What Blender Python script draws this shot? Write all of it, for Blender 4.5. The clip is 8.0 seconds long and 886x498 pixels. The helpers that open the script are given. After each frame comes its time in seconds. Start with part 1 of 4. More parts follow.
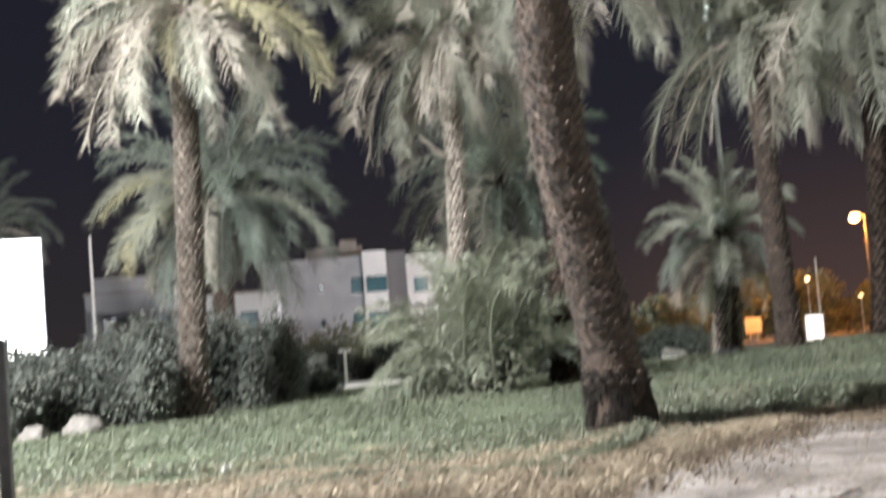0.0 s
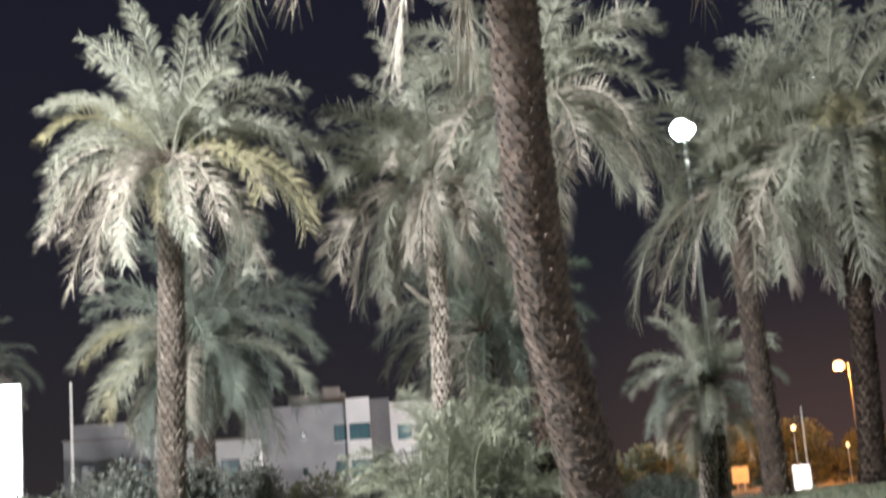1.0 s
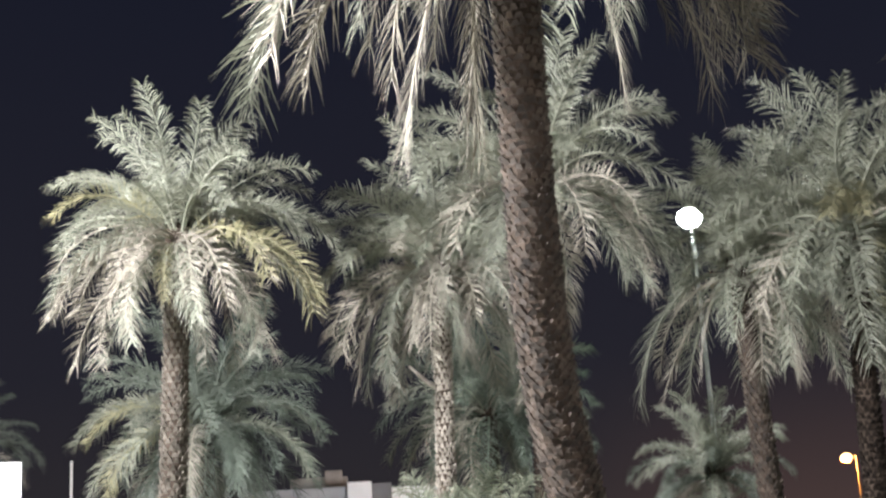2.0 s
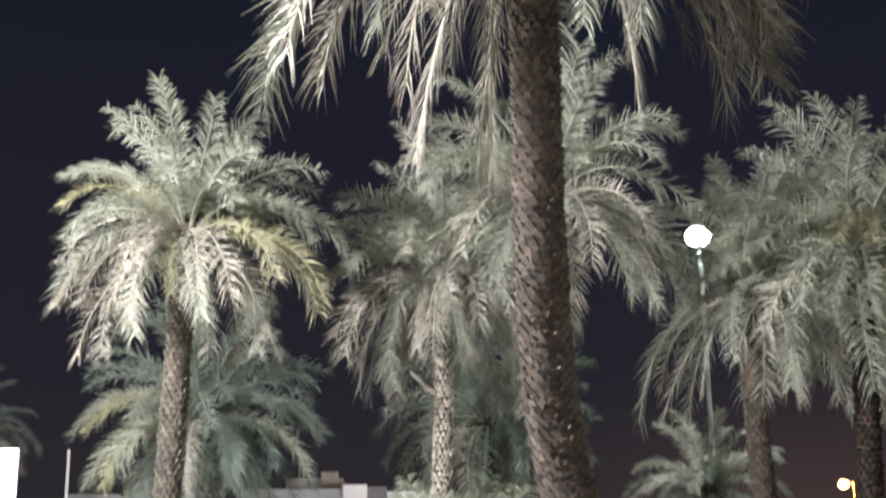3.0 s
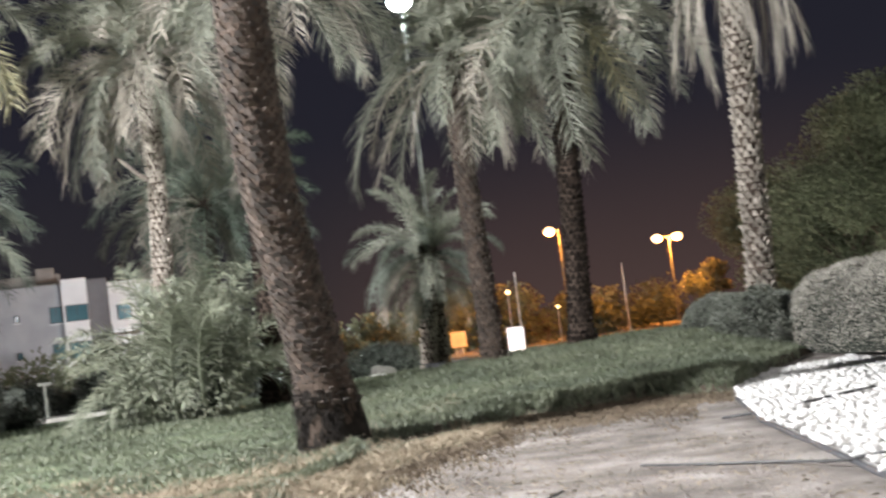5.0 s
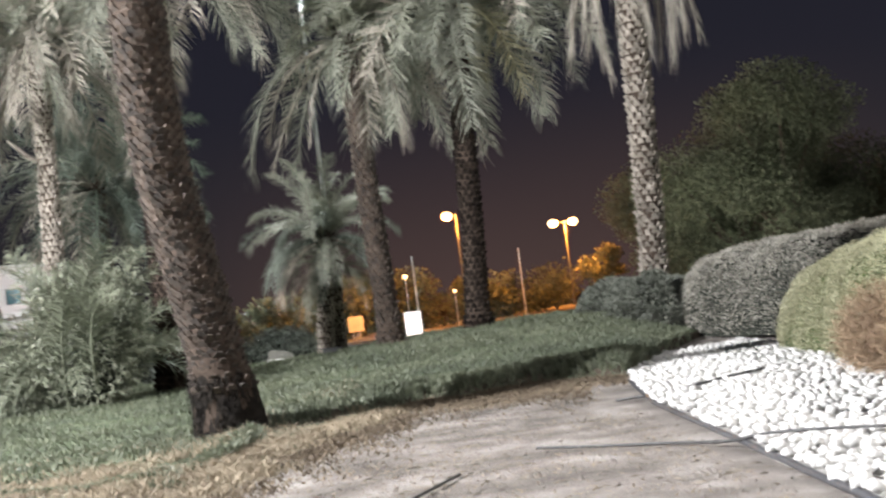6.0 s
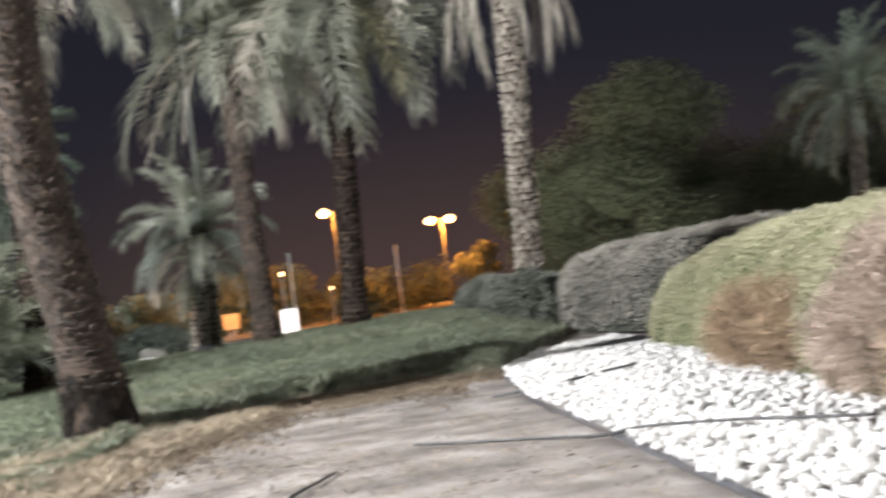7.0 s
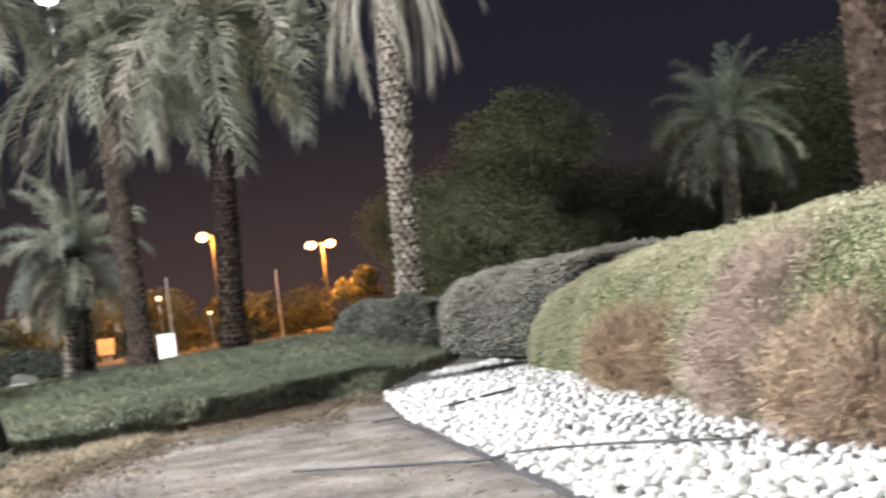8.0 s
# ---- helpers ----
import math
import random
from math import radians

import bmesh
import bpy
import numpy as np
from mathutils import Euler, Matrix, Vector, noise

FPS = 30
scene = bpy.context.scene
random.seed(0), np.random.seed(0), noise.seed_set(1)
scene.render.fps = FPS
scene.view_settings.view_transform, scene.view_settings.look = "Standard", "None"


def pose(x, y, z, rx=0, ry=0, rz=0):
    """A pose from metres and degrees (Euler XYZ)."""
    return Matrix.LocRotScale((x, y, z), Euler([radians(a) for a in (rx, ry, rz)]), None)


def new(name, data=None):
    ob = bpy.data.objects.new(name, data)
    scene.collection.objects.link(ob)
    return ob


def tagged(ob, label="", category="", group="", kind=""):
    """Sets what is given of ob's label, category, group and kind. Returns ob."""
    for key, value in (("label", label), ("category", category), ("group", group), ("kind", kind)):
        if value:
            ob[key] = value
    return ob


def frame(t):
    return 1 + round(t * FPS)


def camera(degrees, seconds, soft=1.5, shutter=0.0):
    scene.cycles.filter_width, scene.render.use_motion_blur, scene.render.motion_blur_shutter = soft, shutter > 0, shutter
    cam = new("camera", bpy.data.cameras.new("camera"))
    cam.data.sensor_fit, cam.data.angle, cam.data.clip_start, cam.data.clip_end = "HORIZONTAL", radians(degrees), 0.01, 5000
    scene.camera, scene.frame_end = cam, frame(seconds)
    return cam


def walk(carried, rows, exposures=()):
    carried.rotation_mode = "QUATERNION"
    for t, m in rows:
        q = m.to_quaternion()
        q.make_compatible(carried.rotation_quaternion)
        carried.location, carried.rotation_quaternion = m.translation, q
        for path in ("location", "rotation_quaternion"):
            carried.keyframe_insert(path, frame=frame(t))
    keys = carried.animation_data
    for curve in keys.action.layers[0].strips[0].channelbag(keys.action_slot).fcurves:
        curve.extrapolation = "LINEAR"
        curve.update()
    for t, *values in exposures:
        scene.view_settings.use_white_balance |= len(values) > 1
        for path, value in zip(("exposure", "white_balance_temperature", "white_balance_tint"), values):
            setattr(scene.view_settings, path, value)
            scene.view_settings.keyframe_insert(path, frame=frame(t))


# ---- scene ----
cam = camera(37.64, 8.0, soft=2.3, shutter=1.0)
EYE = (0.0, 0.0, 1.15)
ROWS = [
    (0, 94.21, 4.49, 0.33), (0.5, 97.56, 4.51, -0.39), (1, 100.62, 4.35, -0.38), (1.5, 102.72, 4.14, -0.32),
    (1.7, 103.52, 3.74, -0.32), (2.8, 104.82, 1.47, -0.55), (3, 104.60, 0.62, -0.69), (3.5, 100.23, 3.40, -1.11),
    (4, 96.82, 4.89, -5.98), (4.2, 95.31, 5.65, -7.71), (4.5, 94.49, 7.05, -11.48), (4.7, 94.23, 7.08, -11.78),
    (5.8, 92.83, 7.17, -16.26), (6, 92.60, 7.21, -16.99), (6.5, 92.27, 7.13, -18.21), (7, 91.78, 7.33, -22.45),
    (7.5, 92.11, 7.44, -25.19), (8, 92.22, 7.16, -27.74)]
walk(cam, [(t, pose(*EYE, a, b, c)) for t, a, b, c in ROWS])

# ---- night sky and lamps ----
world = bpy.data.worlds.new("night")
scene.world = world
world.use_nodes = True
wn, wl = world.node_tree.nodes, world.node_tree.links
wbg = wn["Background"]
wtc, wsep, wramp = wn.new("ShaderNodeTexCoord"), wn.new("ShaderNodeSeparateXYZ"), wn.new("ShaderNodeValToRGB")
wl.new(wtc.outputs["Generated"], wsep.inputs[0])
wl.new(wsep.outputs["Z"], wramp.inputs[0])
wramp.color_ramp.elements[0].position, wramp.color_ramp.elements[0].color = 0.0, (0.024, 0.0205, 0.0215, 1)
wramp.color_ramp.elements[1].position, wramp.color_ramp.elements[1].color = 0.45, (0.0075, 0.0086, 0.0165, 1)
mid_stop = wramp.color_ramp.elements.new(0.16)
mid_stop.color = (0.0135, 0.0132, 0.0195, 1)
# the town's warm glow low over the sodium-lit street
wdot, wnear, wlow, wmul, wadd = (wn.new(k) for k in ("ShaderNodeVectorMath", "ShaderNodeMapRange", "ShaderNodeMapRange", "ShaderNodeMath", "ShaderNodeMix"))
wdot.operation, wmul.operation, wadd.data_type, wadd.blend_type = "DOT_PRODUCT", "MULTIPLY", "RGBA", "ADD"
wdot.inputs[1].default_value = (0.375, 0.927, 0.0)
for node, lo, hi, out_lo, out_hi in ((wnear, 0.945, 1.0, 0.0, 1.0), (wlow, -0.04, 0.19, 1.0, 0.0)):
    node.interpolation_type = "SMOOTHSTEP"
    node.inputs["From Min"].default_value, node.inputs["From Max"].default_value = lo, hi
    node.inputs["To Min"].default_value, node.inputs["To Max"].default_value = out_lo, out_hi
wl.new(wtc.outputs["Generated"], wdot.inputs[0])
wl.new(wdot.outputs["Value"], wnear.inputs["Value"])
wl.new(wsep.outputs["Z"], wlow.inputs["Value"])
wl.new(wnear.outputs[0], wmul.inputs[0])
wl.new(wlow.outputs[0], wmul.inputs[1])
wl.new(wmul.outputs[0], wadd.inputs["Factor"])
wl.new(wramp.outputs[0], wadd.inputs["A"])
wadd.inputs["B"].default_value = (0.038, 0.018, 0.013, 1)
wl.new(wadd.outputs["Result"], wbg.inputs[0])
wbg.inputs[1].default_value = 1.25

WHITE_LAMP = (7.61, 34.66, 10.65)      # lamp post among the palms
FLOOD_LAMP = (-13.6, 11.7, 10.8)      # its twin beside the path
BACK_LAMP = (9.5, -2.0, 7.5)         # another twin behind the hedge


def lamp_light(name, place, watts, colour, radius=0.18):
    data = bpy.data.lights.new(name, "POINT")
    data.energy, data.color, data.shadow_soft_size = watts, colour, radius
    ob = new(name, data)
    ob.location = place
    return ob


lamp_light("white_lamp_light", (WHITE_LAMP[0], WHITE_LAMP[1], WHITE_LAMP[2] - 0.25), 6200, (0.92, 1.0, 0.97))
lamp_light("path_lamp_light", (FLOOD_LAMP[0], FLOOD_LAMP[1], FLOOD_LAMP[2] - 0.25), 86000, (0.97, 0.97, 1.0), 0.45)
lamp_light("back_lamp_light", (BACK_LAMP[0], BACK_LAMP[1], BACK_LAMP[2] - 0.25), 10000, (1.0, 0.97, 0.97))
SODIUM = (1.0, 0.36, 0.06)


# ---- small tools ----
def polar(az, d, z=0.0):
    a = radians(az)
    return Vector((d * math.sin(a), d * math.cos(a), z))


def smooth(a, b, v):
    v = max(0.0, min(1.0, (v - a) / (b - a)))
    return v * v * (3 - 2 * v)


def lerp_table(table, v):
    if v <= table[0][0]:
        return table[0][1]
    for (a, p), (b, q) in zip(table, table[1:]):
        if v <= b:
            return p + (q - p) * (v - a) / (b - a)
    return table[-1][1]


MOUND = [(-30, 0.0), (-11, 0.06), (0, 0.18), (4, 0.14), (9, 0.12), (15, 0.26), (21, 0.41), (24, 0.40), (27, 0.12), (31, 0.03), (60, 0.0)]


def ground_z(x, y):
    """Height of the ground: flat near the path, a lawn that swells up before the street, flat again behind."""
    d, az = math.hypot(x, y), math.degrees(math.atan2(x, y))
    if y < 0:
        return 0.0
    rise = smooth(13.0, 27.5, d) * (1 - smooth(30, 44, d))
    return lerp_table(MOUND, az) * rise + 0.02 * noise.noise((x * 0.5, y * 0.5, 3.0)) * smooth(2, 6, d) * (1 - smooth(40, 60, d))


def link(name, mesh, material, parent=None, label="", kind=""):
    if material and not mesh.materials:
        mesh.materials.append(material)
    ob = new(name, mesh)
    if parent:
        ob.parent = parent
    if label or kind:
        tagged(ob, label=label, kind=kind)
    return ob


def raw(verts, faces, flat=True):
    mesh = bpy.data.meshes.new("m")
    mesh.from_pydata(verts, [], faces)
    if not flat:
        for p in mesh.polygons:
            p.use_smooth = True
    mesh.update()
    return mesh


def part(name, bm, material, parent, label="", kind="", soft=False):
    mesh = bpy.data.meshes.new(name)
    bm.to_mesh(mesh)
    bm.free()
    if soft:
        for p in mesh.polygons:
            p.use_smooth = True
    return link(name, mesh, material, parent, label, kind)


def thing(name, place, label, category, group="", kind="", turn=0.0):
    ob = new(name)
    ob.matrix_basis = pose(*place, 0, 0, turn)
    return tagged(ob, label, category, group, kind)


def box(bm, centre, size, bevel=0.0):
    made = bmesh.ops.create_cube(bm, size=1.0, matrix=Matrix.Translation(centre) @ Matrix.Diagonal((*size, 1)))
    if bevel:
        edges = {e for v in made["verts"] for e in v.link_edges}
        bmesh.ops.bevel(bm, geom=list(edges), offset=bevel, segments=2, affect="EDGES", profile=0.6)


def rod(bm, a, b, r1, r2=None, sides=12):
    a, b = Vector(a), Vector(b)
    m = Matrix.Translation((a + b) / 2) @ (b - a).to_track_quat("Z", "Y").to_matrix().to_4x4()
    bmesh.ops.create_cone(bm, cap_ends=True, segments=sides, radius1=r1, radius2=r1 if r2 is None else r2, depth=(b - a).length, matrix=m)


def tube(points, radius, sides=8):
    """Verts and faces of a bent tube; radius is a number or a function of the fraction along it."""
    verts, faces = [], []
    n = len(points)
    for i, p in enumerate(points):
        d = (Vector(points[min(i + 1, n - 1)]) - Vector(points[max(i - 1, 0)])).normalized()
        u = d.cross(Vector((0.3, 1, 0.2))).normalized()
        w = d.cross(u)
        r = radius(i / (n - 1)) if callable(radius) else radius
        for k in range(sides):
            a = 2 * math.pi * k / sides
            verts.append(Vector(p) + (u * math.cos(a) + w * math.sin(a)) * r)
    for i in range(n - 1):
        for k in range(sides):
            a, b = i * sides + k, i * sides + (k + 1) % sides
            faces.append((a, b, b + sides, a + sides))
    faces.append(tuple(range(sides))[::-1])
    faces.append(tuple(range((n - 1) * sides, n * sides)))
    return verts, faces


# ---- materials ----
def material(name, dark, light, scale=6.0, rough=0.8, bump=0.3, bump_scale=40.0, metal=0.0, vary=0.0, island=False, translucent=0.0, third=None, span=(0.45, 0.92), detail=6):
    """A surface with stains at one scale and grain at another; vary shifts the brightness from piece to piece."""
    m = bpy.data.materials.new(name)
    m.use_nodes = True
    n, l = m.node_tree.nodes, m.node_tree.links
    b = n["Principled BSDF"]
    tc = n.new("ShaderNodeTexCoord")
    big, fine = n.new("ShaderNodeTexNoise"), n.new("ShaderNodeTexNoise")
    big.inputs["Scale"].default_value, big.inputs["Detail"].default_value = scale, detail
    fine.inputs["Scale"].default_value, fine.inputs["Detail"].default_value = bump_scale, 5
    for t in (big, fine):
        l.new(tc.outputs["Object"], t.inputs["Vector"])
    mixv = n.new("ShaderNodeMath")
    mixv.operation = "MULTIPLY_ADD"
    l.new(fine.outputs["Fac"], mixv.inputs[0])
    mixv.inputs[1].default_value = 0.35
    l.new(big.outputs["Fac"], mixv.inputs[2])
    ramp = n.new("ShaderNodeValToRGB")
    ramp.color_ramp.elements[0].position, ramp.color_ramp.elements[0].color = span[0], (*dark, 1)
    ramp.color_ramp.elements[1].position, ramp.color_ramp.elements[1].color = span[1], (*light, 1)
    if third:
        ramp.color_ramp.elements.new(0.52 * span[0] + 0.48 * span[1]).color = (*third, 1)
    l.new(mixv.outputs[0], ramp.inputs[0])
    out = ramp.outputs[0]
    if vary:
        hsv = n.new("ShaderNodeHueSaturation")
        mr = n.new("ShaderNodeMapRange")
        mr.inputs["To Min"].default_value, mr.inputs["To Max"].default_value = 1 - vary, 1 + vary
        if island:
            l.new(n.new("ShaderNodeNewGeometry").outputs["Random Per Island"], mr.inputs["Value"])
        else:
            l.new(n.new("ShaderNodeObjectInfo").outputs["Random"], mr.inputs["Value"])
        l.new(mr.outputs[0], hsv.inputs["Value"])
        l.new(out, hsv.inputs["Color"])
        out = hsv.outputs[0]
    l.new(out, b.inputs["Base Color"])
    b.inputs["Roughness"].default_value, b.inputs["Metallic"].default_value = rough, metal
    if rough >= 0.9:
        b.inputs["Specular IOR Level"].default_value = 0.12
    if bump:
        bp = n.new("ShaderNodeBump")
        bp.inputs["Strength"].default_value, bp.inputs["Distance"].default_value = bump, 0.03
        l.new(fine.outputs["Fac"], bp.inputs["Height"])
        l.new(bp.outputs[0], b.inputs["Normal"])
    if translucent:
        tr, mx = n.new("ShaderNodeBsdfTranslucent"), n.new("ShaderNodeMixShader")
        l.new(out, tr.inputs[0])
        mx.inputs[0].default_value = translucent
        l.new(b.outputs[0], mx.inputs[1])
        l.new(tr.outputs[0], mx.inputs[2])
        l.new(mx.outputs[0], n["Material Output"].inputs[0])
    return m


def glow(name, colour, strength):
    m = bpy.data.materials.new(name)
    m.use_nodes = True
    b = m.node_tree.nodes["Principled BSDF"]
    b.inputs["Base Color"].default_value = (*colour, 1)
    b.inputs["Emission Color"].default_value = (*colour, 1)
    b.inputs["Emission Strength"].default_value = strength
    return m


M_DIRT = material("packed sandy soil", (0.115, 0.102, 0.092), (0.365, 0.34, 0.317), 1.5, 0.95, 0.9, 90, third=(0.215, 0.194, 0.176), span=(0.47, 0.90), detail=5)
M_LAWN = material("ground cover soil", (0.05, 0.07, 0.045), (0.13, 0.15, 0.09), 1.2, 0.95, 0.5, 25)
# dark bank colour stands in for the shade along the lawn's front
M_BANK_SHADE = material("painted bank shade", (0.028, 0.022, 0.017), (0.095, 0.076, 0.058), 3.0, 0.95, 0.8, 40)
M_BLADE = material("lawn leaf", (0.06, 0.073, 0.048), (0.145, 0.158, 0.103), 0.7, 0.6, 0, 30, vary=0.35, island=True, translucent=0.25)
M_STRAW = material("dry straw grass", (0.155, 0.124, 0.084), (0.315, 0.262, 0.186), 0.9, 0.8, 0, 30, vary=0.35, island=True, translucent=0.15)
M_STONE = material("white pebble", (0.31, 0.305, 0.292), (0.62, 0.612, 0.592), 9, 0.7, 0.25, 60, vary=0.12)
M_STONE_J = material("white pebbles", (0.31, 0.305, 0.292), (0.62, 0.612, 0.592), 9, 0.7, 0.25, 60, vary=0.14, island=True)
M_FROND = material("date palm leaflets", (0.138, 0.146, 0.113), (0.34, 0.346, 0.275), 2.5, 0.6, 0, 30, vary=0.25, translucent=0.12)
M_FROND_B = material("blue-green palm leaflets", (0.082, 0.102, 0.082), (0.19, 0.21, 0.172), 2.5, 0.6, 0, 30, vary=0.25, translucent=0.12)
M_YELLOW = material("yellowing palm leaflets", (0.22, 0.205, 0.12), (0.37, 0.345, 0.21), 2.5, 0.6, 0, 30, vary=0.2, translucent=0.2)
M_DRYFROND = material("dry palm leaflets", (0.22, 0.196, 0.158), (0.44, 0.405, 0.345), 2.5, 0.75, 0, 30, vary=0.2, translucent=0.15)
# dead brown, darkened further to paint fronds on the crown's unlit side
M_BROWNFROND = material("brown dead and shaded palm leaflets", (0.06, 0.052, 0.036), (0.135, 0.119, 0.083), 2.5, 0.8, 0, 30, vary=0.2, translucent=0.1)
M_TRUNK = material("palm bark", (0.022, 0.016, 0.012), (0.075, 0.056, 0.044), 3, 0.95, 0.8, 30)
M_BOOT = material("cut palm leaf bases", (0.045, 0.039, 0.033), (0.16, 0.14, 0.118), 5, 0.9, 0.6, 60, vary=0.22, island=True)
# brown bark with the trunks' shade mixed into its colour
M_BOOT_SHADED = material("shade-darkened cut leaf bases", (0.016, 0.012, 0.009), (0.075, 0.054, 0.041), 5, 0.8, 0.6, 60, vary=0.45, island=True)
# near-black copy so that trunks read as unlit silhouettes
M_BOOT_SILHOUETTE = material("silhouette-dark cut leaf bases", (0.006, 0.0045, 0.004), (0.032, 0.023, 0.018), 5, 0.9, 0.6, 60, vary=0.35, island=True)
M_BOOT_MID = material("reddish cut palm leaf bases", (0.03, 0.021, 0.016), (0.125, 0.091, 0.07), 5, 0.9, 0.6, 60, vary=0.3, island=True)
M_BOOT_PALE = material("pale cut leaf bases", (0.143, 0.123, 0.102), (0.42, 0.378, 0.326), 5, 0.9, 0.6, 60, vary=0.22, island=True)
M_SKIRT = material("shade-darkened palm roots", (0.005, 0.0042, 0.0036), (0.02, 0.0165, 0.0135), 7, 0.95, 1.0, 45)
M_GRIT = material("pale crushed stone", (0.20, 0.195, 0.185), (0.42, 0.41, 0.39), 7, 0.9, 0.6, 60)
M_HEDGE = material("clipped hedge leaf", (0.215, 0.212, 0.128), (0.415, 0.40, 0.265), 1.4, 0.55, 0, 30, vary=0.2, island=True, translucent=0.2)
M_HEDGE_GREY = material("grey-green hedge leaf", (0.215, 0.206, 0.176), (0.43, 0.405, 0.35), 1.4, 0.6, 0, 30, vary=0.25, island=True, translucent=0.2)
M_HEDGE_SOFT = material("dull grey-green leaf", (0.085, 0.093, 0.075), (0.19, 0.2, 0.165), 1.4, 0.6, 0, 30, vary=0.25, island=True, translucent=0.2)
M_TWIG_BROWN = material("brown dead hedge twig", (0.165, 0.112, 0.07), (0.35, 0.255, 0.165), 1.4, 0.85, 0, 30, vary=0.35, island=True)
M_TWIG_ORANGE = material("orange-brown dead twig", (0.255, 0.182, 0.125), (0.45, 0.342, 0.25), 1.4, 0.85, 0, 30, vary=0.35, island=True)
M_TWIG = material("dead hedge twig", (0.25, 0.19, 0.15), (0.44, 0.355, 0.295), 1.4, 0.85, 0, 30, vary=0.35, island=True)
# dark colours for solid cores, painting the shade deep between the leaves
M_TWIG_SHADE = material("brown twig depth shade", (0.06, 0.04, 0.027), (0.16, 0.105, 0.07), 6, 0.95, 0.6, 40)
M_HEDGE_SHADE = material("hedge depth shade", (0.02, 0.03, 0.012), (0.07, 0.09, 0.035), 8, 0.95, 0.6, 40)
M_BUSH_SHADE = material("bush depth shade", (0.012, 0.014, 0.011), (0.042, 0.046, 0.038), 8, 0.95, 0.6, 40)
M_BUSH = material("dark bush leaf", (0.042, 0.048, 0.041), (0.115, 0.124, 0.102), 1.0, 0.75, 0, 30, vary=0.4, island=True, translucent=0.2)
M_OLEANDER = material("shrub leaf", (0.10, 0.114, 0.08), (0.27, 0.283, 0.208), 1.0, 0.5, 0, 30, vary=0.35, island=True, translucent=0.2)
M_TREE = material("street tree leaf", (0.10, 0.108, 0.066), (0.16, 0.17, 0.105), 0.6, 0.8, 0, 30, vary=0.15, island=True, translucent=0.2)
M_BARK = material("tree bark", (0.06, 0.045, 0.035), (0.17, 0.13, 0.10), 3, 0.95, 0.8, 30)
M_STEEL = material("galvanised pole", (0.42, 0.43, 0.44), (0.62, 0.63, 0.64), 4, 0.45, 0.1, 60, metal=0.6)
M_PAINTPOLE = material("pale painted pole", (0.55, 0.54, 0.5), (0.72, 0.71, 0.68), 4, 0.5, 0.1, 60)
M_GREYPOLE = material("weathered grey pole", (0.045, 0.045, 0.046), (0.085, 0.084, 0.082), 4, 0.7, 0.1, 60)
M_DARK = material("dark metal", (0.02, 0.02, 0.022), (0.05, 0.05, 0.055), 8, 0.5, 0.2, 60)
M_RUBBER = material("black irrigation hose", (0.012, 0.012, 0.013), (0.035, 0.034, 0.033), 10, 0.5, 0.2, 80)
M_WALL_W = material("white render", (0.66, 0.66, 0.66), (0.80, 0.80, 0.79), 0.6, 0.85, 0.15, 20)
M_WALL_G = material("grey render", (0.30, 0.30, 0.31), (0.42, 0.42, 0.43), 0.5, 0.85, 0.15, 20)
M_WALL_D = material("dark grey cladding", (0.10, 0.10, 0.105), (0.17, 0.17, 0.18), 0.5, 0.7, 0.15, 20)
M_GLASS = material("dark teal window glass", (0.03, 0.09, 0.11), (0.06, 0.16, 0.19), 0.4, 0.12, 0, 20)
M_ROOF = material("flat roof screed", (0.22, 0.20, 0.18), (0.36, 0.33, 0.30), 0.8, 0.95, 0.3, 20)
M_PAVE = material("concrete paving", (0.34, 0.32, 0.29), (0.52, 0.50, 0.46), 0.9, 0.9, 0.3, 25)
M_ASPHALT = material("asphalt", (0.035, 0.035, 0.036), (0.07, 0.07, 0.07), 1.0, 0.9, 0.4, 60)
M_BOARD = material("sign board back", (0.50, 0.44, 0.38), (0.66, 0.60, 0.54), 2, 0.6, 0.1, 40)
M_ROCK = material("pale boulder", (0.09, 0.083, 0.075), (0.20, 0.188, 0.17), 2, 0.9, 0.6, 14)
G_WHITE = glow("cool white lamp lens", (0.86, 1.0, 0.97), 60)
G_SODIUM = glow("sodium lamp lens", (1.0, 0.60, 0.32), 6)
G_PANEL = glow("lit advertising panel", (1.0, 1.0, 1.0), 14)
G_SIGN = glow("lit street sign", (1.0, 0.86, 0.82), 2.2)
G_SMALL = glow("small white lamp", (0.95, 1.0, 0.95), 8)
G_SMALLO = glow("small amber lamp", (1.0, 0.62, 0.28), 6)

# ---- ground ----
def spaced(limit):
    vals, v, step = [0.0], 0.0, 0.5
    while v < limit:
        if v > 34:
            step *= 1.35
        v += step
        vals.append(v)
    return vals


pos = spaced(1500)
xs = [-v for v in pos[:0:-1]] + pos
ys = xs
gv = [(x, y, ground_z(x, y)) for y in ys for x in xs]
W = len(xs)
gf = [(j * W + i, j * W + i + 1, (j + 1) * W + i + 1, (j + 1) * W + i) for j in range(len(ys) - 1) for i in range(W - 1)]
tagged(link("ground", raw(gv, gf, flat=False), M_DIRT), "packed pale sandy soil with dry scuffed patches", "ground", kind="structure")

LAWN_EDGE = [(-62, 12.0), (-19, 11.4), (-11, 11.2), (-4.3, 11.9), (0, 11.0), (4, 11.2), (6.5, 11.9), (9, 13.2), (12, 14.5), (15, 15.7), (20, 16.4), (24.5, 16.0), (26.0, 18.6), (28, 23.5)]
LAWN_BACK = [(-62, 38), (-5, 40), (4, 44), (28, 46)]


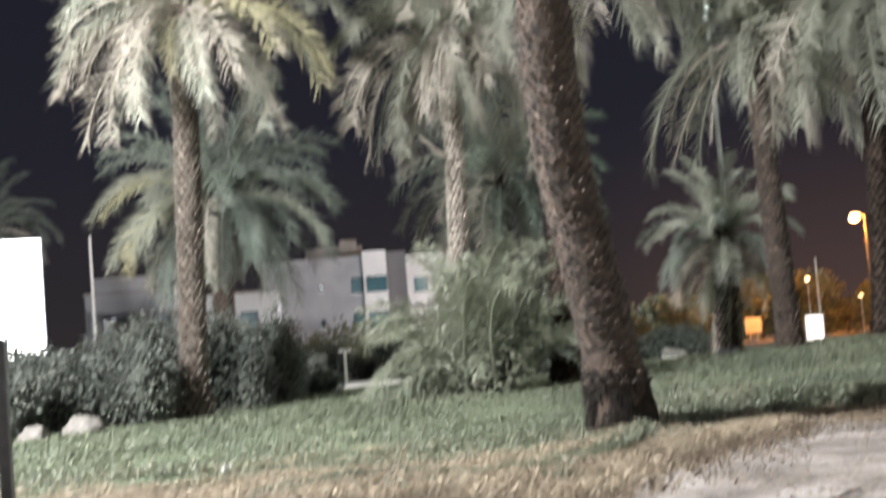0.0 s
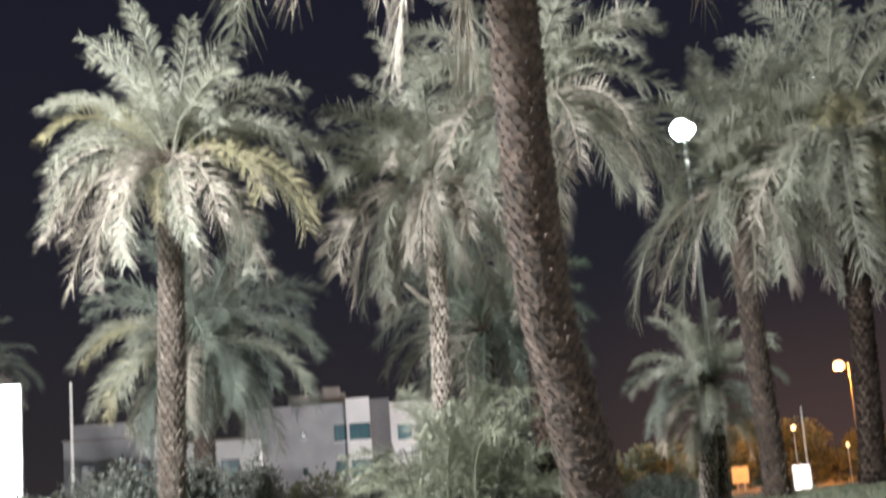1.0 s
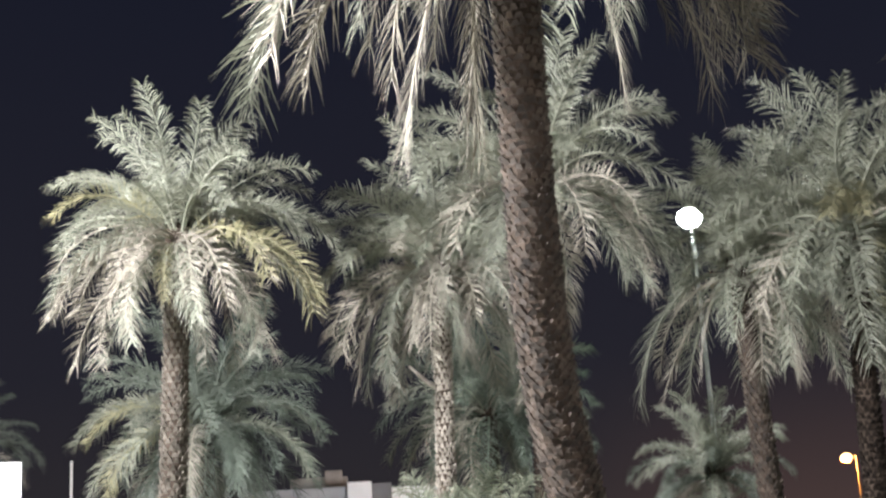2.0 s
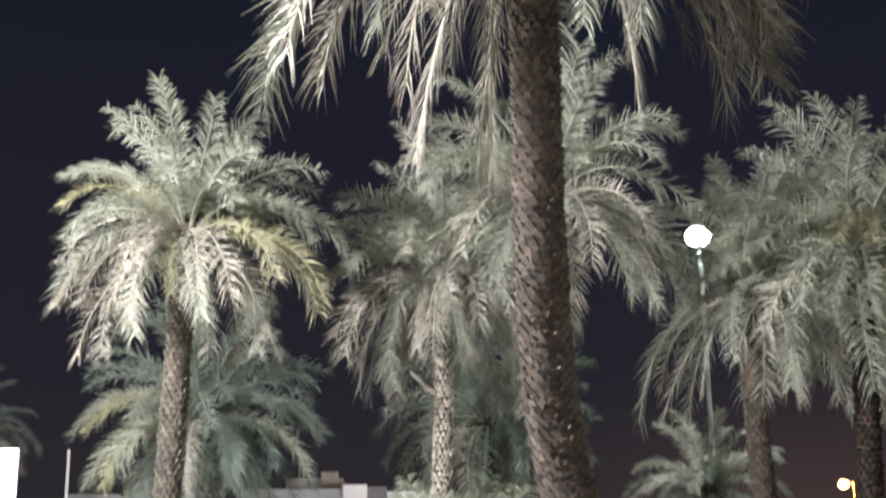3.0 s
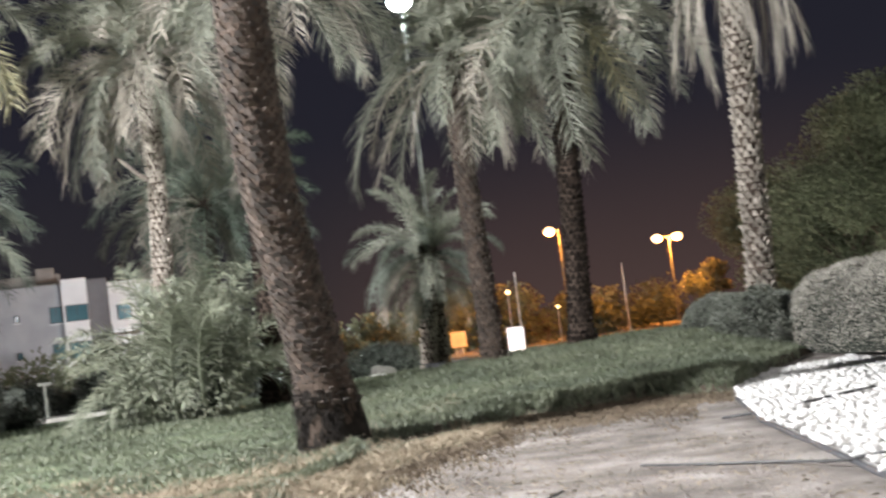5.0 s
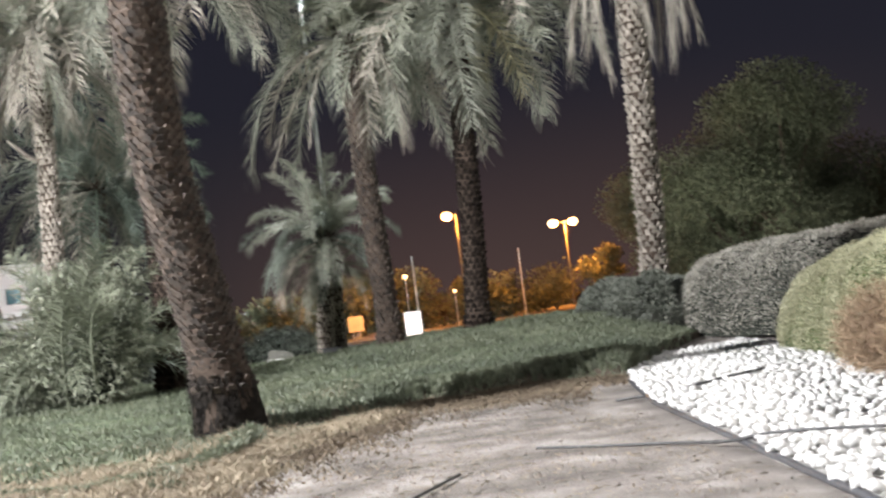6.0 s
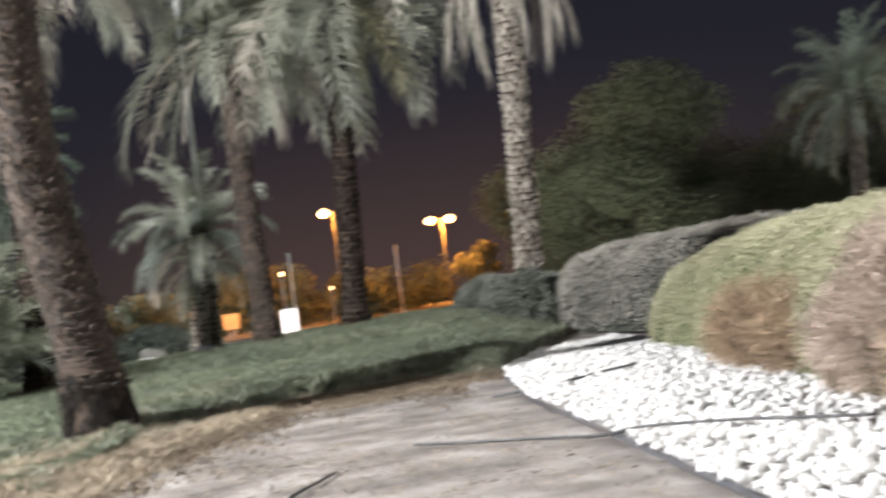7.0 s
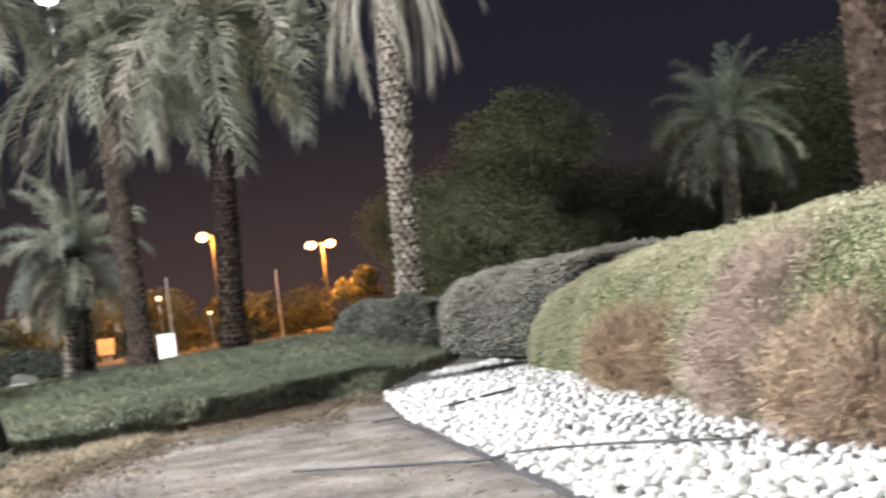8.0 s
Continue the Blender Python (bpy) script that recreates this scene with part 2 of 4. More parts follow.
def lawn_front(az):
    return lerp_table(LAWN_EDGE, az) + 0.35 * noise.noise((az * 0.6, 1.0, 7.0)) + 0.22 * noise.noise((az * 2.5, 4.0, 2.0))


LIFT = [(-62, 0.02), (5.5, 0.02), (8, 0.15), (14, 0.24), (24, 0.26), (28, 0.12)]


def lawn_lift(az):
    return lerp_table(LIFT, az)


BANK = [(7.4, 0.08), (8.6, 2.6), (11.5, 2.2), (14, 1.0), (17, 0.5), (25, 0.4)]


def bank_width(az):
    return lerp_table(BANK, az)


def lawn_rise(az, past):
    """Height of the ground cover over the soil, past metres behind its front edge."""
    return lawn_lift(az) * min(1.0, max(0.0, past / bank_width(az))) * (0.85 + 0.15 * smooth(0.0, 3.0, past))


lv, lf = [], []
azs = [-62 + 0.5 * i for i in range(181)]
steps = 40
for az in azs:
    f0, f1 = lawn_front(az), lerp_table(LAWN_BACK, az)
    for k in range(steps + 1):
        d = f0 if k == 0 else f0 + bank_width(az) + (f1 - f0 - bank_width(az)) * ((k - 1) / (steps - 1)) ** 1.5
        p = polar(az, d)
        lift = 0.0 if k == 0 else lawn_rise(az, d - f0) + 0.03 * noise.noise((p.x, p.y, 9.0))
        lv.append((p.x, p.y, ground_z(p.x, p.y) + lift - (0.03 if k == 0 else 0)))
for i in range(len(azs) - 1):
    for k in range(steps):
        a = i * (steps + 1) + k
        lf.append((a, a + steps + 1, a + steps + 2, a + 1))
lawn_mesh = raw(lv, lf, flat=False)
lawn_mesh.materials.append(M_LAWN)
lawn_mesh.materials.append(M_BANK_SHADE)
# the first ring past the leaning palm carries the painted shade
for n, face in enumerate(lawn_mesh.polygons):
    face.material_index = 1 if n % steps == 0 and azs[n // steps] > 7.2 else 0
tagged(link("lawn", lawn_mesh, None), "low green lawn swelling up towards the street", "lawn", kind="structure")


def blades(name, spots, material, label, category, width, height, lean=0.6, seed=1):
    """One sheet of many narrow bent leaves standing on the given spots (x, y, z, size)."""
    rnd = random.Random(seed)
    verts, faces = [], []
    for x, y, z, s in spots:
        a, b = rnd.uniform(0, 6.283), rnd.uniform(0, 6.283)
        w, h = width * s * rnd.uniform(0.6, 1.3), height * s * rnd.uniform(0.5, 1.3)
        dx, dy = math.cos(a) * w / 2, math.sin(a) * w / 2
        o = lean * h * rnd.uniform(0.2, 1.2)
        ox, oy = math.cos(b) * o, math.sin(b) * o
        i = len(verts)
        verts += [(x - dx, y - dy, z - 0.01), (x + dx, y + dy, z - 0.01), (x + dx * 0.8 + ox * 0.4, y + dy * 0.8 + oy * 0.4, z + h * 0.6),
                  (x - dx * 0.8 + ox * 0.4, y - dy * 0.8 + oy * 0.4, z + h * 0.6), (x + ox, y + oy, z + h)]
        faces += [(i, i + 1, i + 2, i + 3), (i + 3, i + 2, i + 4)]
    return tagged(link(name, raw(verts, faces), material), label, category, kind="stuff")


rl = random.Random(11)
spots = []
while len(spots) < 120000:
    az = rl.uniform(-24, 27.5)
    f0 = lawn_front(az)
    d = f0 + (rl.random() ** 1.7) * (33 - f0)
    p = polar(az, d)
    thin = noise.noise((p.x * 0.55, p.y * 0.55, 5.0))
    if d < f0 + 2.5 and thin > 0.25 and rl.random() < 0.8:
        continue
    if az > 7.2 and d < f0 + bank_width(az) and rl.random() < 0.6:
        continue
    spots.append((p.x, p.y, ground_z(p.x, p.y) + lawn_rise(az, d - f0) - 0.02, 0.8 + 0.5 * thin + (d - 13) * 0.03))
for _ in range(12000):
    az = rl.uniform(-22, 13)
    p = polar(az, lawn_front(az) - abs(rl.gauss(0, 0.55)))
    if noise.noise((p.x * 1.0, p.y * 1.0, 31.0)) > 0.08 + rl.uniform(-0.15, 0.15):
        spots.append((p.x, p.y, ground_z(p.x, p.y), rl.uniform(0.6, 1.1)))
for _ in range(16000):
    az = rl.uniform(-6, 26.5)
    past = bank_width(az) * rl.uniform(0.45, 1.15)
    p = polar(az, lawn_front(az) + past)
    spots.append((p.x, p.y, ground_z(p.x, p.y) + lawn_rise(az, past) - 0.02, rl.uniform(0.7, 1.3)))
blades("lawn_leaves", spots, M_BLADE, "short green ground-cover leaves over the lawn", "grass", 0.024, 0.085, 0.9, 3)
spots = []
while len(spots) < 42000:
    az = rl.uniform(-22, 24)
    f0 = lawn_front(az)
    d = f0 + (rl.gauss(-0.4, 0.9) if az < 2 else rl.gauss(-0.9, 1.15))
    if az > 10:
        d = f0 - abs(rl.gauss(0, 0.5))
        if rl.random() < (az - 9) / 6:
            continue
    p = polar(az, d)
    if noise.noise((p.x * 1.1, p.y * 1.1, 1.0)) < -0.25 + 0.22 * abs(d - f0 + 0.5) + rl.uniform(-0.25, 0.25):
        continue
    spots.append((p.x, p.y, ground_z(p.x, p.y), rl.uniform(0.6, 1.2)))
for _ in range(16000):
    az = rl.uniform(-4, 14)
    p = polar(az, lawn_front(az) - abs(rl.gauss(0, 0.75)))
    if noise.noise((p.x * 1.4, p.y * 1.4, 21.0)) > rl.uniform(-0.35, 0.25):
        spots.append((p.x, p.y, ground_z(p.x, p.y), rl.uniform(0.6, 1.3)))
for _ in range(20000):
    az = rl.uniform(-20, 13)
    back = abs(rl.gauss(0, 1.5))
    p = polar(az, lawn_front(az) + back)
    if noise.noise((p.x * 1.2, p.y * 1.2, 25.0)) > 0.05 + rl.uniform(-0.2, 0.2):
        spots.append((p.x, p.y, ground_z(p.x, p.y) + lawn_rise(az, back), rl.uniform(0.6, 1.1)))
blades("dry_grass", spots, M_STRAW, "tufts of yellow dry grass at the lawn's edge", "grass", 0.012, 0.085, 2.0, 4)
spots = []
while len(spots) < 9000:
    az = rl.uniform(-20, 33)
    d = rl.uniform(6.0, 14.5)
    p = polar(az, d)
    if d > lawn_front(az) or (az > 24 and d > 20 - (az - 24)) or p.x > 0.30 * p.y + 1.75 or noise.noise((p.x * 0.9, p.y * 0.9, 6.0)) < rl.uniform(-0.5, 0.5):
        continue
    spots.append((p.x, p.y, ground_z(p.x, p.y), rl.uniform(0.4, 1.0)))
blades("straw_litter", spots, M_STRAW, "flat dry straw strewn on bare soil", "litter", 0.012, 0.022, 5.0, 6)

# dead turf whose brown also darkens the soil where shade lies
M_TURF_SHADE = material("dead brown turf and shade", (0.075, 0.058, 0.042), (0.19, 0.152, 0.11), 0.9, 0.9, 0, 30, vary=0.35, island=True)
spots = []
while len(spots) < 46000:
    az = rl.uniform(-6, 23)
    f0 = lawn_front(az)
    back = abs(rl.gauss(0, 1.7 if az < 15 else 1.1))
    p = polar(az, f0 + 0.25 - back)
    if noise.noise((p.x * 0.9, p.y * 0.9, 12.0)) < -0.1 + rl.uniform(-0.35, 0.35):
        continue
    spots.append((p.x, p.y, ground_z(p.x, p.y), rl.uniform(0.5, 1.1)))
# more of it packed along the edge to paint the band of shade
for _ in range(16000):
    az = rl.uniform(8, 24.6)
    p = polar(az, lawn_front(az) + 0.12 - abs(rl.gauss(0, 0.4)))
    spots.append((p.x, p.y, ground_z(p.x, p.y), rl.uniform(0.6, 1.5)))
blades("dead_turf", spots, M_TURF_SHADE, "thin brown dead turf, also painting shade before the lawn", "grass", 0.018, 0.04, 2.2, 9)

# pavement strip and street beyond the lawn
def slab(name, pts, z, thick, material, label, category):
    bm = bmesh.new()
    top = [bm.verts.new((*p, z)) for p in pts]
    face = bm.faces.new(top)
    out = bmesh.ops.extrude_face_region(bm, geom=[face])
    for v in out["geom"]:
        if isinstance(v, bmesh.types.BMVert):
            v.co.z -= thick
    bmesh.ops.recalc_face_normals(bm, faces=bm.faces)
    mesh = bpy.data.meshes.new(name)
    bm.to_mesh(mesh)
    bm.free()
    return tagged(link(name, mesh, material), label, category, kind="structure")


slab("pavement", [(-9, 41), (-1, 42), (8, 46), (8, 48), (-1, 45), (-9, 44)], 0.13, 0.25, M_PAVE, "pale concrete pavement beyond the lawn", "pavement")
slab("road", [(-140, 52), (200, 52), (200, 62), (-140, 62)], 0.02, 0.2, M_ASPHALT, "dark asphalt street beyond the lawn", "road")
slab("kerb", [(-140, 51.7), (200, 51.7), (200, 51.98), (-140, 51.98)], 0.14, 0.3, M_PAVE, "pale concrete kerb along the street", "kerb")

# ---- palms ----
FROND_FORMS = {"up": (78, 62, 1.5), "high": (58, 80, 1.4), "mid": (38, 104, 1.2), "low": (14, 96, 1.0), "hang": (-14, 74, 0.8), "dead": (2, 90, 0.5), "skirt": (-4, 84, 0.22), "drape": (22, 107, 0.45)}


def frond_mesh(form, seed, material, leaflets=84, ragged=0.0):
    """A feather leaf of length 1 growing from the origin towards +y: a tapering midrib and two rows of folded leaflets."""
    rnd = random.Random(seed)
    a0, bend, power = FROND_FORMS[form]
    a0 += rnd.uniform(-6, 6)
    side = rnd.uniform(-0.10, 0.10)
    n = 14
    pts, p = [], Vector((0, 0, 0))
    for i in range(n + 1):
        s = i / n
        a = radians(a0 - bend * s ** power)
        pts.append(p.copy())
        p = p + Vector((side * s * 2, math.cos(a), math.sin(a))) / n
    verts, faces = tube(pts, lambda s: 0.011 * (1 - s) + 0.0016, 5)
    for sgn in (-1, 1):
        for k in range(leaflets):
            s = 0.10 + 0.90 * (k + rnd.random() * 0.7) / leaflets
            if rnd.random() < ragged:
                continue
            i = min(int(s * n), n - 1)
            base = pts[i].lerp(pts[i + 1], s * n - i)
            d = (pts[i + 1] - pts[i]).normalized()
            out = d.cross(Vector((0, 0, 1)))
            out = (out.normalized() if out.length > 0.05 else Vector((1, 0, 0))) * sgn
            up = out.cross(d) * sgn
            ln = 0.156 * (0.45 + 0.75 * math.sin(math.pi * min(1, 0.15 + s * 0.75))) * rnd.uniform(0.8, 1.15)
            fwd = {"dead": 2.6, "skirt": 4.2, "drape": 1.7}.get(form, 0.75) + 0.55 * s + rnd.uniform(-0.25, 0.25)
            way = (out + d * fwd + up * rnd.choice((0.95, 0.35, -0.3)) + out * rnd.uniform(-0.2, 0.2)).normalized()
            tip = base + way * ln + Vector((0, 0, -0.012 - 0.05 * rnd.random()))
            midp = base + way * ln * 0.5
            wv = d * 0.0042
            j = len(verts)
            verts += [base - wv * 0.6, base + wv * 0.6, midp + wv, midp - wv, tip]
            faces += [(j, j + 1, j + 2, j + 3), (j + 3, j + 2, j + 4)]
    mesh = raw(verts, faces)
    mesh.materials.append(material)
    return mesh


FROND_STORE = {}


def frond_of(form, material, which):
    key = (form, material.name, which % 4)
    if key not in FROND_STORE:
        dry = material in (M_DRYFROND, M_BROWNFROND)
        FROND_STORE[key] = frond_mesh(form, sum(map(ord, form)) + 17 * (which % 4), material, ragged=0.3 if dry else 0.04)
    return FROND_STORE[key]


def place_frond(parent, origin, az, form, length, material, rnd, tilt=0.0):
    ob = new("frond", frond_of(form, material, rnd.randrange(4)))
    ob.parent = parent
    ob.matrix_basis = Matrix.Translation(origin) @ pose(0, 0, 0, rnd.uniform(-7, 7) + tilt, rnd.uniform(-14, 14), -az) @ Matrix.Diagonal((length, length, length, 1))
    return ob


def trunk_line(base, top, bow, n, via=()):
    """Points along a trunk: bowed, or bent smoothly through the given places."""
    base, top = Vector(base), Vector(top)
    if via:
        pts = [base] + [Vector(p) for p in via] + [top]
        pts = [pts[0] * 2 - pts[1]] + pts + [pts[-1] * 2 - pts[-2]]
        line = []
        for i in range(n + 1):
            q = i / n * (len(pts) - 3)
            k = min(int(q), len(pts) - 4)
            t, (a, b, c, d) = q - k, pts[k:k + 4]
            line.append(0.5 * (2 * b + (c - a) * t + (2 * a - 5 * b + 4 * c - d) * t * t + (3 * b - a - 3 * c + d) * t ** 3))
        return line
    return [base.lerp(top, i / n) + Vector(bow) * math.sin(math.pi * i / n) for i in range(n + 1)]


def palm(label, base, top, r0, r1, length, counts, material=None, seed=0, bow=(0, 0, 0), boots=M_BOOT, group="palms", mixin=(), extra=(), crown_lift=0.35, spread=(0, 360), row=0.118, around=12, dry_low=0.2, gap=None, stalk=None, jut=1.75, via=(), skirt=None):
    """A date palm: bark core, spiral of cut leaf bases, and a crown of single fronds. counts: form > number; mixin: (material, share)."""
    rnd = random.Random(seed)
    material = material or M_FROND
    root = thing("date_palm", base, label, "palm tree", group)
    rel = Vector(top) - Vector(base)
    line = trunk_line((0, 0, -0.15), rel, bow, 24, [Vector(p) - Vector(base) for p in via])
    flare = lambda s: (r0 + (r1 - r0) * s + 0.16 * r0 * max(0, 1 - s * 9) + 0.17 * r0 * (1 - smooth(0.07, 0.105, s))) * 0.92
    v, f = tube(line, flare, 14)
    link("trunk", raw(v, f, flat=False), M_TRUNK, root)
    verts, faces = [], []
    height = rel.length
    rows = int(height / row)
    for j in range(rows):
        s = (j + 0.5) / rows
        if skirt and s * height < skirt[0] * 0.9:
            continue
        i = min(int(s * 24), 23)
        mid = line[i].lerp(line[i + 1], s * 24 - i)
        r = flare(s)
        for k in range(around):
            a = 2 * math.pi * (k + 0.5 * (j % 2) + 0.013 * j) / around + rnd.uniform(-0.06, 0.06)
            out, side = Vector((math.cos(a), math.sin(a), 0)), Vector((-math.sin(a), math.cos(a), 0))
            w = math.pi * r / around * rnd.uniform(0.75, 1.05)
            prot = rnd.uniform(0.010, 0.042) * (r / 0.27) * jut
            h = row * rnd.uniform(0.68, 1.1)
            c = mid + Vector((0, 0, row * rnd.uniform(-0.22, 0.22)))
            lo = c + out * r * 0.97 - Vector((0, 0, h * 0.55))
            hi = c + out * (r + prot) + Vector((0, 0, h * 0.45))
            back = c + out * r * 0.95 + Vector((0, 0, h * 0.62))
            q = len(verts)
            skew = side * w * rnd.uniform(-0.35, 0.35)
            verts += [lo - side * w * 1.05, lo + side * w * 1.05, hi + side * w * 0.5 + skew, hi - side * w * 0.5 + skew, back + side * w * 0.4 + skew, back - side * w * 0.4 + skew]
            faces += [(q, q + 1, q + 2, q + 3), (q + 3, q + 2, q + 4, q + 5), (q + 1, q + 4, q + 2), (q, q + 3, q + 5)]
    link("bark", raw(verts, faces), boots, root, kind="stuff")
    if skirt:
        # matted root skirt round the foot, torn rim; near-black colour includes its shade
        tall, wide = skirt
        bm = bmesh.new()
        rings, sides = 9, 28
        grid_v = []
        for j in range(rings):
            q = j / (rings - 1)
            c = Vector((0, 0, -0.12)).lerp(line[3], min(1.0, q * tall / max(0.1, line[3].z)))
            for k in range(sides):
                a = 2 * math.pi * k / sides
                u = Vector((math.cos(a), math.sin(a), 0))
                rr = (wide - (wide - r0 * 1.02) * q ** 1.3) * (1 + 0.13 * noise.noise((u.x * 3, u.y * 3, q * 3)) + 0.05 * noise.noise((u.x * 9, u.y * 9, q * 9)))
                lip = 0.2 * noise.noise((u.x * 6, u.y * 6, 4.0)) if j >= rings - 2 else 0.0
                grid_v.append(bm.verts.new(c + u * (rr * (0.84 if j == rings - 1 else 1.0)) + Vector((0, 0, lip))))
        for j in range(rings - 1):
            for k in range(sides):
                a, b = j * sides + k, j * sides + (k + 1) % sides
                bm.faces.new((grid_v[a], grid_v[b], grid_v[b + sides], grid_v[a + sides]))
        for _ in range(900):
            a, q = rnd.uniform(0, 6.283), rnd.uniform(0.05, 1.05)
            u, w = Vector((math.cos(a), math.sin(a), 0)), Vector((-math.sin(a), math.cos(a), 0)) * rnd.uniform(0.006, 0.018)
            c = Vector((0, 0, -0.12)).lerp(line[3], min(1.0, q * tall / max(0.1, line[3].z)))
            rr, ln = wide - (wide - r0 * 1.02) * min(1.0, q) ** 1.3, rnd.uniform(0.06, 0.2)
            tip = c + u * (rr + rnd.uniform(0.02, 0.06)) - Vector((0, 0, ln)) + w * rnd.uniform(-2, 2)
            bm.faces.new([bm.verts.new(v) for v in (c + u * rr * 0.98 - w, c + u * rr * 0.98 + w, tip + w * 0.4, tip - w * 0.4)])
        part("root_skirt", bm, M_SKIRT, root, "matted root skirt darkened for shade", soft=True)
    # fibrous heart of the crown
    bm = bmesh.new()
    bmesh.ops.create_icosphere(bm, subdivisions=3, radius=1.0, matrix=Matrix.Translation(rel + Vector((0, 0, crown_lift * 0.4))) @ Matrix.Diagonal((r1 * 1.25, r1 * 1.25, crown_lift + 0.25, 1)))
    for vv in bm.verts:
        vv.co += Vector((1, 1, 0.5)) * 0.06 * noise.noise(vv.co * 6)
    part("crown_heart", bm, M_TRUNK, root, "fibrous brown crown heart")
    if stalk:
        i = int(stalk[1] / height * 24)
        v, f = tube([line[i], line[i] + polar(stalk[0], 0.35, 0.22), line[i] + polar(stalk[0], 0.75, 0.62)], lambda q: 0.07 * (1 - 0.5 * q), 7)
        link("stalk", raw(v, f, flat=False), boots, root, "pale bare leaf stalk")
    turn = rnd.uniform(0, 360)
    for form, count in counts.items():
        for k in range(count):
            az = turn + spread[0] + (spread[1] - spread[0]) * (k + rnd.uniform(-0.3, 0.3)) / count
            turn += 17
            m, draw = material, rnd.random()
            if gap and abs((az - gap[0] + 180) % 360 - 180) < gap[1]:
                continue
            if form in ("dead", "skirt") or (form in ("low", "hang") and rnd.random() < dry_low):
                m = M_DRYFROND
            else:
                for mm, share in (mixin if form not in ("up", "high") else ()):
                    if draw < share:
                        m = mm
                        break
                    draw -= share
            lift = {"up": 1.0, "high": 0.85, "mid": 0.6, "low": 0.35, "hang": 0.15, "dead": 0.0, "skirt": 0.0, "drape": 0.2}[form] * crown_lift
            out = polar(az, r1 * 0.7, lift)
            place_frond(root, rel + out, az, form, length * rnd.uniform(0.82, 1.06), m, rnd)
    for az, form, scale, m in extra:
        place_frond(root, rel + polar(az, r1 * 0.7, 0.1), az, form, length * scale, m, rnd)
    return root


FULL = {"up": 10, "high": 15, "mid": 18, "low": 18, "hang": 14}


def at(az, d, z=None, dz=0.0):
    p = polar(az, d)
    return (p.x, p.y, ground_z(p.x, p.y) + dz if z is None else z)


def zs(d, slope):
    return 1.15 + d * slope


# the leaning palm beside the path
TALL = at(7.35, 14.6)
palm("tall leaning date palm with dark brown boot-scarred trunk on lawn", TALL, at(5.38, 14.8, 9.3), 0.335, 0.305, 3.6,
     {"up": 6, "high": 9, "mid": 10, "low": 5, "dead": 2}, seed=3, row=0.078, around=15, jut=1.25, boots=M_BOOT_SHADED, mixin=((M_DRYFROND, 0.18),),
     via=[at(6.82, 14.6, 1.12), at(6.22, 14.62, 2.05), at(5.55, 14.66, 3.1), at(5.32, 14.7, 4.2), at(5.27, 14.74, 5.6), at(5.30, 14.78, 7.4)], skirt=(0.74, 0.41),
     extra=[(az, form, scale, M_BROWNFROND) for az, form, scale in ((96, "low", 1.0), (88, "drape", 1.0), (104, "drape", 0.95), (80, "mid", 1.1), (92, "mid", 1.1), (101, "drape", 1.1), (86, "low", 1.15), (94, "drape", 0.9),
            (106, "mid", 1.1), (76, "low", 1.1), (112, "drape", 1.05), (90, "drape", 1.05), (99, "low", 1.05), (84, "drape", 0.8), (97, "drape", 1.0), (262, "dead", 1.1), (205, "dead", 1.1), (203, "drape", 1.0))]
     + [(268, "mid", 1.05, M_YELLOW), (238, "dead", 1.0, M_FROND), (284, "low", 1.05, M_DRYFROND), (266, "low", 1.24, M_FROND), (247, "low", 1.15, M_DRYFROND), (240, "drape", 0.85, M_DRYFROND), (222, "skirt", 1.15, M_DRYFROND),
        (232, "drape", 1.25, M_BROWNFROND), (210, "skirt", 1.2, M_BROWNFROND), (145, "drape", 1.0, M_FROND), (128, "drape", 1.1, M_BROWNFROND), (118, "skirt", 1.0, M_DRYFROND), (255, "low", 1.2, M_FROND)])
# left group
palm("tall date palm with a full crown of pale dry lower fronds", at(-11.25, 26.0), at(-10.72, 26.0, zs(26, 0.262)), 0.29, 0.25, 3.05,
     {"up": 11, "high": 16, "mid": 18, "low": 17, "hang": 10, "dead": 2}, seed=8, dry_low=0.7, mixin=((M_YELLOW, 0.10), (M_DRYFROND, 0.08)),
     extra=[(250, "hang", 1.0, M_DRYFROND), (235, "low", 1.0, M_DRYFROND), (262, "low", 1.0, M_DRYFROND), (215, "hang", 0.9, M_DRYFROND), (110, "low", 1.2, M_YELLOW), (96, "mid", 1.15, M_FROND), (82, "mid", 1.15, M_FROND), (102, "low", 1.15, M_YELLOW), (190, "hang", 0.6, M_YELLOW)])
palm("shorter date palm with a dense green crown behind another", at(-9.76, 36.0), at(-9.7, 36.0, zs(36, 0.118)), 0.32, 0.28, 3.6, {"up": 10, "high": 16, "mid": 20, "low": 20, "hang": 15}, M_FROND_B, seed=12, boots=M_BOOT_SHADED,
     mixin=((M_FROND, 0.45), (M_YELLOW, 0.07)), extra=[(235, "dead", 0.75, M_DRYFROND), (250, "skirt", 0.9, M_DRYFROND), (215, "skirt", 0.95, M_DRYFROND), (280, "low", 1.0, M_YELLOW), (225, "low", 0.9, M_FROND), (205, "mid", 0.9, M_FROND)])
